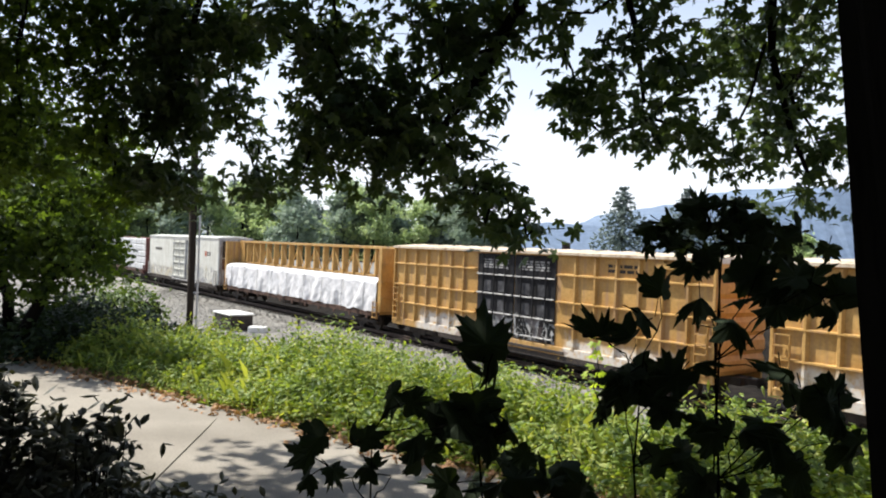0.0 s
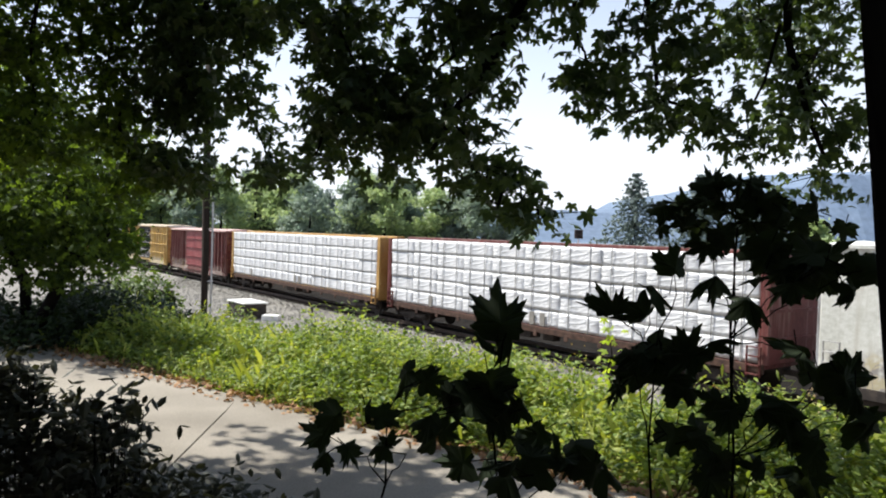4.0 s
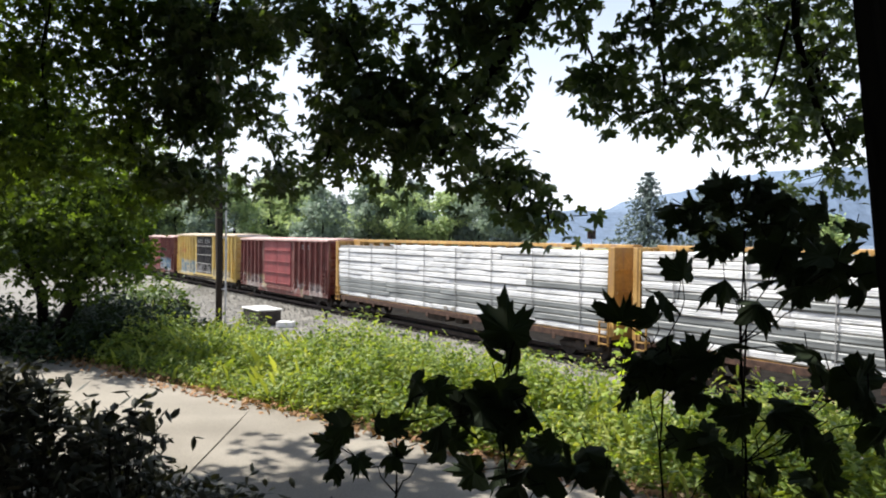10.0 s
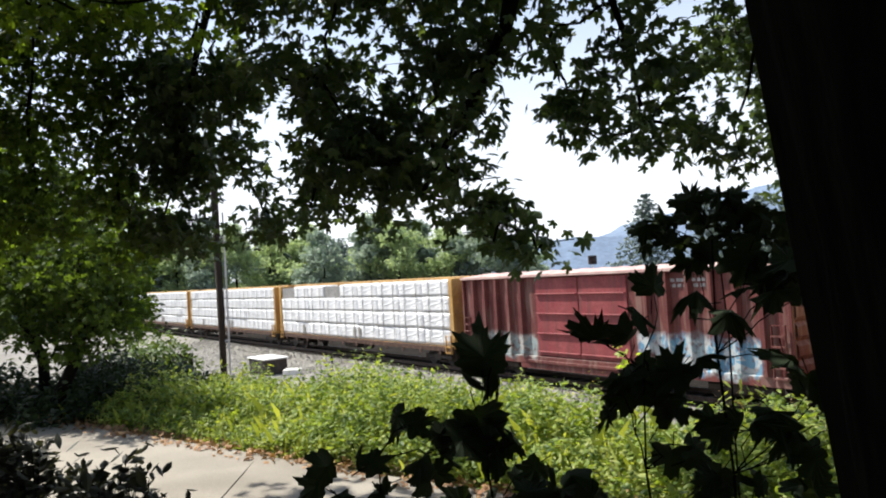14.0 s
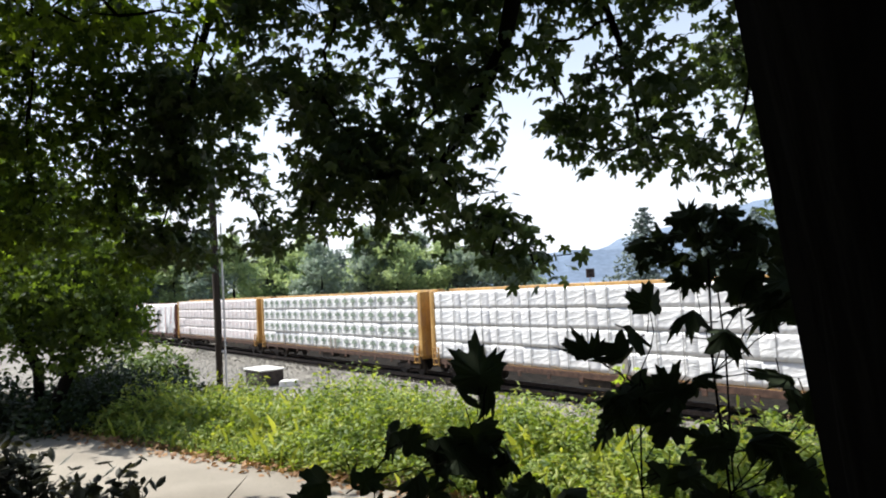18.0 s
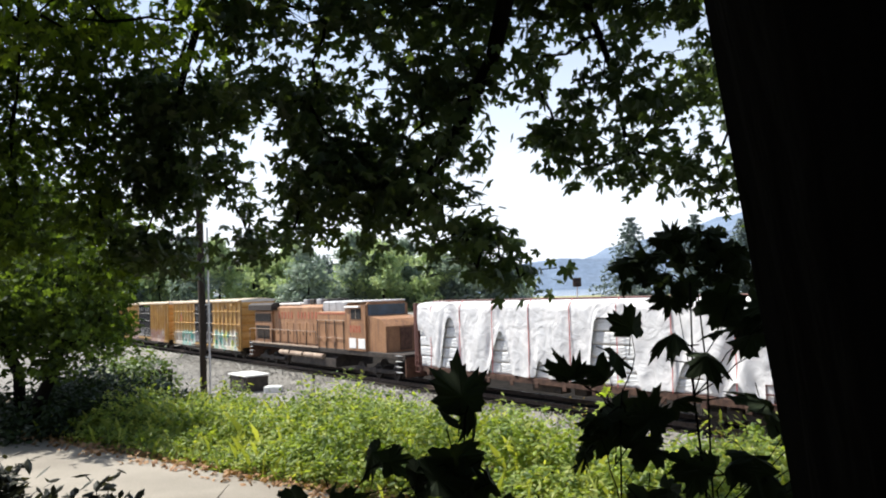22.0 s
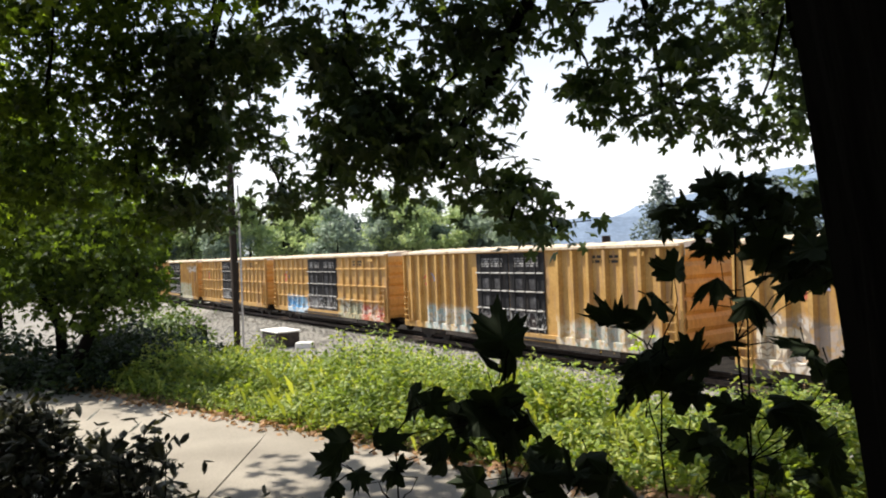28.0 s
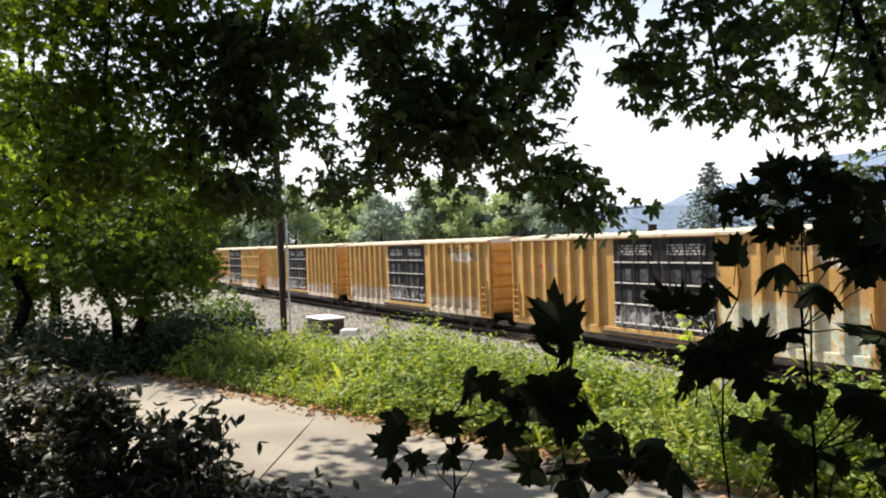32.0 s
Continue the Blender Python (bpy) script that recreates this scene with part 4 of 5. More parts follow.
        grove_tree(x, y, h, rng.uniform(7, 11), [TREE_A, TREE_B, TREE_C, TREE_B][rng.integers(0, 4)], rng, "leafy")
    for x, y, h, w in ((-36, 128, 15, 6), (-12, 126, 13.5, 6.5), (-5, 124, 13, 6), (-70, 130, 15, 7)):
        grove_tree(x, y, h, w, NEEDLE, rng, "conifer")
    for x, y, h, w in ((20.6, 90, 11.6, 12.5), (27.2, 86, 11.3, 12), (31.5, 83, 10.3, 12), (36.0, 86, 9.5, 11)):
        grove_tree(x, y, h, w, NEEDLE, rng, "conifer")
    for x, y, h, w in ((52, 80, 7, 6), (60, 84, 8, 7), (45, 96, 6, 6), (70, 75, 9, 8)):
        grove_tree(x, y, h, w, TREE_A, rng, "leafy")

def build_far():
    xs = np.linspace(-2600, 3200, 160)
    bm = bmesh.new()
    a, b, c = [], [], []
    for x in xs:
        u = (x - 150) / 1000
        h = 40 + 150 * smooth(-.25, 1.1, u) + 20 * noise.noise(Vector((x * .004, 0, 0))) + 11 * noise.noise(Vector((x * .02, 5, 0))) + 5 * noise.noise(Vector((x * .06, 8, 0)))
        h = max(h, 14) if x > 0 else 14 + 6 * noise.noise(Vector((x * .003, 1, 0)))
        a.append(bm.verts.new((x, 1450, -8)))
        b.append(bm.verts.new((x, 1620, h * 1.0)))
        c.append(bm.verts.new((x, 2400, h * 1.3)))
    for i in range(len(xs) - 1):
        bm.faces.new((a[i], a[i + 1], b[i + 1], b[i]))
        bm.faces.new((b[i], b[i + 1], c[i + 1], c[i]))
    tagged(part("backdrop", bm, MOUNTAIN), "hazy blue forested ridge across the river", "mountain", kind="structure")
    bm = bmesh.new()
    bm.faces.new([bm.verts.new(p) for p in ((-2500, 230, -.6), (3000, 230, -.6), (3000, 1500, -.6), (-2500, 1500, -.6))])
    tagged(part("water", bm, WATER), "pale river water below the ridge", "river", kind="structure")

# ---- fixtures by the track ----
def build_pole():
    t = empty("utility_pole", "dark wooden utility pole with a grey conduit", "pole")
    g = land(-9.0, 25)
    bm = bmesh.new()
    tube(bm, [(-9.0, 25, g - .2), (-9.0, 25, 4), (-9.04, 25, 8), (-9.06, 25, 11)], .135, .115, 14)
    for f in bm.faces:
        f.smooth = True
    part("pole", bm, POLEWOOD, t)
    bm = bmesh.new()
    tube(bm, [(-8.77, 25, g), (-8.77, 25, 4.2), (-8.78, 25, 7.5)], .035, .035, 8)
    part("conduit", bm, GALV, t, "pale galvanised conduit")
    for z in (1.2, 3.0, 4.8, 6.6):
        part("bracket", bx(-9.0, -8.74, 24.96, 25.04, z, z + .05), GALV, t)

def build_cabinet():
    """Trackside equipment case with a pale flat lid."""
    g = land(-13.3, 44.4) + .57
    t = empty("equipment_cabinet", "dark steel equipment case with pale flat lid", "cabinet")
    t.matrix_world = pose(-13.3, 44.4, -.57, 0, 0, -50)
    part("body", bx(-1.25, 1.25, -.7, .7, g - .05, .92, .02), STEEL_DARK, t)
    part("lid", bx(-1.34, 1.34, -.79, .79, .92, 1.02, .03), CONCRETE_W, t, "pale weathered lid")
    for x in (-.52, .52):
        d = part("door", bx(x - .49, x + .49, -.735, -.695, g + .12, .86, .01), STEEL_DARK, t)
        part("handle", bx(x + .3, x + .34, -.78, -.73, .3, .35), GALV, d)
    p = empty("concrete_block", "pale concrete block beside the equipment case", "block")
    part("block", bx(-11.9, -10.9, 42.6, 43.3, land(-11, 43) - .05, -.2, .04), CONCRETE_W, p)

def build_small_fixtures():
    t = empty("timber_barrier", "small weathered timber barrier by the yard", "barrier")
    g = land(-9.9, 24)
    for x in (-10.5, -9.75):
        part("post", bx(x - .06, x + .06, 23.94, 24.06, g - .1, 2.75, .01), POLEWOOD, t)
    part("rail", bx(-10.65, -9.62, 23.87, 23.937, 2.58, 2.76, .01), POLEWOOD, t)
    t = empty("marker_stake", "thin steel marker stake in the gravel", "stake")
    g = land(-7.1, 34)
    part("stake", bx(-7.12, -7.08, 33.98, 34.02, g - .1, 1.35), STEEL_DARK, t)
    part("plate", bx(-7.16, -7.04, 33.94, 33.978, 1.1, 1.35), STEEL_DARK, t)
    t = empty("signal", "dark rectangular signal head on a mast", "signal")
    g = land(9.25, 60)
    part("head", bx(8.9, 9.57, 59.9, 60.2, 4.95, 5.68, .03), STEEL_DARK, t)
    bm = bmesh.new()
    tube(bm, [(9.24, 60.1, g - .1), (9.24, 60.1, 4.97)], .06, .05, 8)
    part("mast", bm, GALV, t)
    for z in (5.12, 5.5):
        bm = bmesh.new()
        bmesh.ops.create_cone(bm, cap_ends=True, segments=12, radius1=.11, radius2=.13, depth=.12, matrix=Matrix.Translation((9.24, 59.84, z)) @ Matrix.Rotation(radians(90), 4, 'X'))
        part("lens_hood", bm, RUBBER, t)

def parked_car(x, y, rz, mat, label):
    t = empty("car", label, "car", "parked cars beyond the track")
    t.matrix_world = pose(x, y, land(x, y), 0, 0, rz)
    bm = bmesh.new()
    prof = [(-2.2, .35), (-2.25, .75), (-2.0, .95), (-1.5, 1.0), (-.9, 1.42), (.5, 1.45), (1.2, 1.0), (2.0, .88), (2.25, .7), (2.25, .35)]
    A = [bm.verts.new((px, -.85, pz)) for px, pz in prof]
    B = [bm.verts.new((px, .85, pz)) for px, pz in prof]
    bm.faces.new(A)
    bm.faces.new(B[::-1])
    for i in range(len(prof)):
        j = (i + 1) % len(prof)
        bm.faces.new((A[i], B[i], B[j], A[j]))
    bmesh.ops.recalc_face_normals(bm, faces=bm.faces)
    bmesh.ops.bevel(bm, geom=list(bm.edges), offset=.05, segments=2, affect='EDGES')
    body = part("body", bm, mat, t)
    bm = bmesh.new()
    for s in (-1, 1):
        vs = [bm.verts.new((px, s * .866, pz)) for px, pz in ((-1.35, 1.02), (-.85, 1.36), (.45, 1.38), (1.05, 1.02))]
        bm.faces.new(vs)
    part("side_window", bm, GLASS_D, t)
    for wx in (-1.4, 1.4):
        for wy in (-.8, .8):
            bm = bmesh.new()
            bmesh.ops.create_cone(bm, cap_ends=True, segments=18, radius1=.33, radius2=.33, depth=.22, matrix=Matrix.Translation((wx, wy, .33)) @ Matrix.Rotation(radians(90), 4, 'X'))
            w = part("wheel", bm, RUBBER, t)
            bm = bmesh.new()
            bmesh.ops.create_cone(bm, cap_ends=True, segments=12, radius1=.2, radius2=.2, depth=.25, matrix=Matrix.Translation((wx, wy, .33)) @ Matrix.Rotation(radians(90), 4, 'X'))
            part("rim", bm, GALV, w)
    for s in (-.6, .6):
        part("headlight", bx(2.2, 2.27, s - .15, s + .15, .62, .74), GALV, t)
# ---- train ----
def wheelset_truck(parent, x, axles=(-.9, .9)):
    t = part("truck", bx(x + axles[0] - .35, x + axles[-1] + .35, -1.12, -.98, .38, .62, .04), STEEL_DARK, parent)
    bm = bmesh.new()
    boxv(bm, x - .28, x + .28, -1.14, 1.14, .3, .72, .03)
    boxv(bm, x + axles[0] - .35, x + axles[-1] + .35, .98, 1.12, .38, .62, .04)
    part("bolster", bm, STEEL_DARK, t)
    bm = bmesh.new()
    bmesh.ops.create_cone(bm, cap_ends=True, segments=16, radius1=.46, radius2=.44, depth=.13, matrix=Matrix.Rotation(radians(90), 4, 'X'))
    me = None
    for a in axles:
        for y in (-.78, .78):
            if me is None:
                o = part("wheel", bm, STEEL_DARK, t)
                o.matrix_basis = pose(x + a, y, .46)
                me = o.data
            else:
                again("wheel", me, t, x + a, y, .46)
    return t

def underframe(parent, L, z=.85):
    part("centre_sill", bx(-L / 2 + .7, L / 2 - .7, -.35, .35, z - .2, z + .08), STEEL_DARK, parent)
    for s in (-1, 1):
        bm = bx(s * (L / 2 - .75) - .75, s * (L / 2 - .75) + .75, -.09, .09, .72, .9)
        boxv(bm, s * L / 2 - .22, s * L / 2 + .02, -.18, .18, .66, .98, .03)
        part("coupler", bm, STEEL_DARK, parent)
    bm = bx(-1.6, .2, -1.1, -.5, .5, .8, .04)
    boxv(bm, .8, 1.5, -1.0, -.55, .5, .8, .04)
    part("brake_gear", bm, STEEL_DARK, parent)

def ladder(parent, x, mat, z0=.95, z1=2.7, y=-1.66):
    """Two stiles with foot and head bars, and rungs between them."""
    bm = bmesh.new()
    for dx in (0, .46):
        boxv(bm, x + dx - .012, x + dx + .012, y, y + .09, z0, z1)
    boxv(bm, x - .02, x + .48, y + .01, y + .05, z1 - .03, z1)
    frame_part = part("ladder", bm, mat, parent)
    n = max(2, round((z1 - z0) / .36))
    me = None
    for i in range(n):
        z = z0 + .06 + i * (z1 - z0 - .1) / n
        if me is None:
            o = part("rung", bx(0, .46, y - .04, y + .02, 0, .045), mat, frame_part)
            o.matrix_basis = pose(x, 0, z)
            me = o.data
        else:
            again("rung", me, frame_part, x, 0, z)

def corrugated_end(parent, x, s, mat, z0=1.0, z1=4.85, w=1.42):
    """Pressed steel end with horizontal corrugations."""
    bm = bmesh.new()
    n = 24
    prev = None
    for i in range(n + 1):
        z = z0 + (z1 - z0) * i / n
        d = .1 * (1 if i % 4 in (1, 2, 3) else 0)
        row = [bm.verts.new((x + s * (.02 + d), -w, z)), bm.verts.new((x + s * (.02 + d), w, z))]
        if prev:
            bm.faces.new((prev[0], prev[1], row[1], row[0]))
        prev = row
    bmesh.ops.recalc_face_normals(bm, faces=bm.faces)
    part("end_panel", bm, mat, parent)

def gable_roof(parent, L, mat, z0=4.92, z1=5.1, w=1.6):
    bm = bmesh.new()
    n = int(L / 1.05)
    rows = []
    for i in range(n * 2 + 1):
        x = -L / 2 + L * i / (n * 2)
        up = .035 if i % 2 else 0
        rows.append([bm.verts.new((x, y, z + up * (y == 0 or abs(y) < w))) for y, z in ((-w, z0 - .1), (-w, z0), (-w * .55, z0 + (z1 - z0) * .55), (0, z1), (w * .55, z0 + (z1 - z0) * .55), (w, z0), (w, z0 - .1))])
    for a, b in zip(rows, rows[1:]):
        for k in range(6):
            bm.faces.new((a[k], a[k + 1], b[k + 1], b[k]))
    bm.faces.new(rows[0][::-1])
    bm.faces.new(rows[-1])
    r = part("roof", bm, mat, parent)
    return r

def lettering(parent, x, z, rows, width, mat, y=-1.475, h=.12):
    """Stencilled lines that cannot be read, as plain bars."""
    rng = np.random.default_rng(int(abs(x * 100 + z * 10)))
    bm = bmesh.new()
    for r in range(rows):
        u = 0
        while u < width:
            w = rng.uniform(.12, .4)
            boxv(bm, x + u, x + min(u + w, width), y - .006, y, z - r * h * 1.6 - h, z - r * h * 1.6)
            u += w + .08
    part("lettering", bm, mat, parent, "worn unreadable stencilled lettering")

def boxcar(pitch, paint, style, label, gap=2.0, roof=None, door=None, doors=(.36, .625), red=False, logo=None, tags=(), ends=None):
    """Outside-post boxcar; style: 'grid' has long rails across its posts, 'post' deep posts only."""
    t = empty("boxcar", label, "boxcar", "cars of the freight train")
    L = pitch - gap
    h = L / 2
    top = 4.86 if not red else 4.6
    dx0, dx1 = -h + L * doors[0], -h + L * doors[1]
    belongs(paint, t)
    spray(paint, [(-h + L * u0, -h + L * u1, z0, z1, fills, line, power, i * 2.3 + pitch) for i, (u0, u1, z0, z1, fills, line, power) in enumerate(tags)])
    part("body", bx(-h, h, -1.44, 1.44, .98, top, .02), paint, t)
    part("side_sill", bx(-h, h, -1.54, -1.442, .72, 1.06, .015), paint, t)
    part("side_sill", bx(-h, h, 1.442, 1.54, .72, 1.06, .015), paint, t)
    part("sill_skirt", bx(-h + 4.1, h - 4.1, -1.53, -1.45, .5, .722, .015), paint if red else STEEL_DARK, t)
    part("top_plate", bx(-h, h, -1.56, -1.442, top - .12, top + .02, .015), paint, t)
    gable_roof(t, L + .1, roof or ROOFMAT, top + .03, top + .15, 1.66)
    for s in (-1, 1):
        corrugated_end(t, s * h, s, ends or paint, 1.0, top)
        bm = bx(s * h - .06, s * h + .06, -1.57, -1.4, .75, top, .02)
        part("corner_post", bm, paint, t)
    deep = .2 if style == 'post' else .13
    wid = .22 if style == 'post' else .15
    me = None
    for a, b in ((-h, dx0), (dx1, h)):
        n = max(3, round((b - a) / (1.02 if style == 'grid' else .92)))
        for i in range(1, n):
            x = a + (b - a) * i / n
            if me is None:
                bm = bmesh.new()
                prof = [(-wid / 2 - .04, 0), (-wid / 2 + .04, -deep), (wid / 2 - .03, -deep), (wid / 2 + .03, 0)]
                A = [bm.verts.new((px, py, 1.06)) for px, py in prof]
                B = [bm.verts.new((px, py, top - .12)) for px, py in prof]
                bm.faces.new(A[::-1])
                bm.faces.new(B)
                for k in range(3):
                    bm.faces.new((A[k], A[k + 1], B[k + 1], B[k]))
                bmesh.ops.recalc_face_normals(bm, faces=bm.faces)
                o = part("side_post", bm, paint, t)
                o.matrix_basis = pose(x, -1.44, 0)
                me = o.data
            else:
                again("side_post", me, t, x, -1.44, 0)
        if style == 'grid':
            for z in (1.9, 2.85, 3.95):
                prof = [(-1.442, z), (-1.59, z), (-1.59, z + .05), (-1.442, z + .075)]
                bm = bmesh.new()
                A = [bm.verts.new((a + .06, py, pz)) for py, pz in prof]
                B = [bm.verts.new((b - .06, py, pz)) for py, pz in prof]
                for k in range(4):
                    bm.faces.new((A[k], A[(k + 1) % 4], B[(k + 1) % 4], B[k]))
                bm.faces.new(A)
                bm.faces.new(B[::-1])
                bmesh.ops.recalc_face_normals(bm, faces=bm.faces)
                part("side_rail", bm, paint, t)
    dm = door or BLACKPAINT
    mid = (dx0 + dx1) / 2
    part("door_track", bx(dx0 - .6, dx1 + .6, -1.6, -1.542, .78, .9, .01), paint if red else STEEL_DARK, t)
    for a, b in ((dx0 + .04, mid - .02), (mid + .02, dx1 - .04)):
        d = part("door", bx(a, b, -1.49, -1.442, 1.1, top - .14, .02), dm, t, "" if red else "black plug door with worn bars")
        for z in (1.25, 2.05, 2.9, 3.75):
            part("door_bar", bx(a + .05, b - .05, -1.585, -1.492, z, z + .055, .01), dm if red else DOORBAR, d)
        if not red:
            for x in (a + (b - a) * .2, a + (b - a) * .5, a + (b - a) * .8):
                part("lock_rod", bx(x - .025, x + .025, -1.6, -1.55, 1.12, top - .2), dm, d)
            for z in (2.18, 3.02):
                for x in (a + (b - a) * .3, a + (b - a) * .68):
                    part("door_panel", bx(x - .24, x + .24, -1.502, -1.492, z, z + .5, .008), SUNLIT_DOORPANEL, d)
            lettering(d, a + .35, top - .38, 4, (b - a) - .75, WHITEMARK, -1.492, .07)
    if logo:
        x = -h + logo
        bm = bmesh.new()
        vs = [bm.verts.new((x + a * .55, -1.455 - (.002 if style == 'grid' else 0), 3.3 + b * .42)) for a, b in ((-1, .2), (-.2, .9), (1, .1), (-.1, -.8), (-.5, -.3), (.3, .1), (-.3, .4))]
        bm.faces.new(vs)
        part("emblem", bm, EMBLEM_R, t, "faded red emblem")
        bm = bmesh.new()
        ring = [(math.cos(k * .3) * r, math.sin(k * .3) * r) for r in (.62, .5) for k in range(8)]
        vs = [bm.verts.new((x + .25 + a * .9, -1.452, 3.3 + b * .8)) for a, b in ring]
        for k in range(7):
            bm.faces.new((vs[k], vs[k + 1], vs[9 + k], vs[8 + k]))
        part("emblem", bm, EMBLEM_B, t, "faded blue emblem arc")
    for s in (-1, 1):
        if not red:
            part("end_cap", bx(s * h + (.075 if s > 0 else -.1), s * h + (.1 if s > 0 else -.075), -1.4, 1.4, top - .42, top + .08), CAPWHITE, t, "pale cap across the top of the end")
    lettering(t, h - 4.6, top - .35, 2, 1.6, WHITEMARK if red else STEEL_DARK, -1.446)
    part("defect_card", bx(h - 2.3, h - 1.6, -1.6, -1.57, 4.45, 4.65), paint, t)
    ladder(t, h - .62, paint)
    ladder(t, -h + .14, paint)
    underframe(t, pitch)
    for s in (-1, 1):
        wheelset_truck(t, s * (h - 2.2))
    return t

def reefer(pitch, paint, label):
    t = empty("boxcar", label, "refrigerator car", "cars of the freight train")
    L = pitch - 2.2
    h = L / 2
    part("body", bx(-h, h, -1.5, 1.5, .95, 4.95, .04), paint, t)
    part("side_sill", bx(-h, h, -1.54, -1.502, .68, 1.0, .01), STEEL_DARK, t)
    gable_roof(t, L + .06, WHITEROOF, 4.99, 5.1, 1.56)
    a, b = -h + L * .42, -h + L * .6
    d = part("door", bx(a, b, -1.6, -1.502, 1.05, 4.65, .02), paint, t, "pale plug door with braces")
    for i in range(6):
        z = 1.2 + i * .64
        part("door_bar", bx(a + .08, b - .08, -1.68, -1.602, z, z + .07, .01), paint, d)
    for x in (a - .05, b - .03):
        part("door_post", bx(x, x + .08, -1.64, -1.502, 1.02, 4.68, .01), LOCO_G, t)
    for i in range(5):
        for u in (.14, .57):
            z, x = 1.36 + i * .64, a + (b - a) * u
            part("door_panel", bx(x, x + (b - a) * .28, -1.612, -1.602, z, z + .4), DOORGREY, d)
    for u in (.06, .5, .94):
        x = a + (b - a) * u
        part("lock_rod", bx(x - .035, x + .035, -1.65, -1.602, 1.08, 4.6), DOORBAR if u == .5 else paint, d)
    part("door_track", bx(a - .3, b + 3.4, -1.62, -1.56, 4.66, 4.76), DOORBAR, t)
    part("door_track", bx(a - .3, b + 3.4, -1.62, -1.542, .86, .96), DOORBAR, t)
    lettering(t, -h + 2.2, 3.8, 1, 2.4, STEEL_DARK, -1.503, .28)
    part("emblem", bx(h - 3.4, h - 2.9, -1.512, -1.503, 3.3, 3.75), REDMARK, t)
    lettering(t, h - 2.8, 3.7, 2, .9, STEEL_DARK, -1.503)
    for s in (-1, 1):
        e = part("end_panel", bx(s * h - (.0 if s > 0 else .1), s * h + (.1 if s > 0 else .0), -1.44, 1.44, 1.0, 4.9, .02), LOCO_G, t)
        if s > 0:
            part("machinery_door", bx(h + .1, h + .16, -1.2, 1.2, 3.3, 4.7, .02), STEEL_DARK, e, "dark louvred machinery door")
            part("machinery_door", bx(h + .1, h + .16, -1.2, 1.2, 2.3, 3.2, .02), RUST, e, "rusty lower machinery door")
            part("end_platform", bx(h + .1, h + .75, -1.3, 1.3, 1.0, 1.12, .01), STEEL_DARK, e)
            for z in (1.7, 2.2):
                part("grab_rail", bx(h + .66, h + .71, -1.25, 1.25, z, z + .05), STEEL_DARK, e)
        ladder(t, s * (h - .4) - .2, DOORBAR, .9, 2.2)
        wheelset_truck(t, s * (h - 2.2))
    underframe(t, pitch)
    return t

def centrebeam(pitch, paint, label, truss=False, bulk=4.62):
    t = empty("centrebeam_flatcar", label, "flatcar", "cars of the freight train")
    L = pitch - 1.15
    h = L / 2
    bm = bx(-h, h, -1.45, 1.45, 1.0, 1.12)
    part("deck", bm, paint, t)
    part("side_sill", bx(-h, h, -1.52, -1.452, .86, 1.12, .015), SILLRUST, t, "dark rusty side sill")
    part("side_sill", bx(-h, h, 1.452, 1.52, .86, 1.12, .015), SILLRUST, t, "dark rusty side sill")
    for i in range(12):
        x = -h + 1.2 + (L - 2.4) * i / 11
        part("winch", bx(x - .12, x + .12, -1.56, -1.522, .7, .95, .02), SILLRUST, t)
    for s in (-1, 1):
        b = part("bulkhead", bx(s * h - .12, s * h + .12, -1.48, 1.48, 1.14, bulk, .02), paint, t)
        bm = bmesh.new()
        for y in (-1.4, -.7, 0, .7, 1.4):
            boxv(bm, s * (h - .12) - .1, s * (h - .12) + .1, y - .06, y + .06, 1.15, bulk - .05)
        for z in (1.9, 2.8, 3.7):
            boxv(bm, s * (h + .12), s * (h + .2), -1.4, 1.4, z, z + .09)
        part("bulkhead_rib", bm, paint, b)
        # side gusset that closes the bulkhead to the deck
        bm = bmesh.new()
        k = s * (h - .12)
        tri = [(k, 1.14), (k - s * 1.05, 1.14), (k - s * .9, bulk), (k, bulk)]
        for y0, y1 in ((-.3, -.26),):
            A = [bm.verts.new((px, y0, pz)) for px, pz in tri]
            B = [bm.verts.new((px, y1, pz)) for px, pz in tri]
            bm.faces.new(A)
            bm.faces.new(B[::-1])
            for q in range(4):
                bm.faces.new((A[q], B[q], B[(q + 1) % 4], A[(q + 1) % 4]))
        bmesh.ops.recalc_face_normals(bm, faces=bm.faces)
        part("gusset", bm, paint, b)
        wheelset_truck(t, s * (h - 2.0))
        ladder(t, s * (h - .35) - .2, paint, .75, 1.7, -1.6)
    part("top_chord", bx(-h, h, -.26, .26, bulk - .06, bulk + .1, .02), paint, t)
    me = None
    n = 18
    for i in range(1, n):
        x = -h + L * i / n
        if me is None:
            o = part("beam_post", bx(-.07, .07, -.2, .2, 1.12, bulk - .06), paint, t)
            o.location.x = x
            me = o.data
        else:
            again("beam_post", me, t, x)
    if truss:
        for i in range(1, n - 1):
            x0, x1 = -h + L * i / n, -h + L * (i + 1) / n
            z0, z1 = (2.6, bulk - .1) if i % 2 else (bulk - .1, 2.6)
            bm = bmesh.new()
            tube(bm, [(x0, -.1, z0), (x1, -.1, z1)], .05, .05, 6)
            part("diagonal", bm, paint, t)
        part("web_rail", bx(-h, h, -.12, .12, 3.0, 3.12), paint, t)
    underframe(t, pitch, .95)
    return t

BUNDLES = []
def bundle_meshes():
    """Wrapped packs of lumber: rumpled boxes, a few variants."""
    rng = np.random.default_rng(81)
    for k in range(5):
        bm = bmesh.new()
        boxv(bm, -.5, .5, -.5, .5, 0, 1)
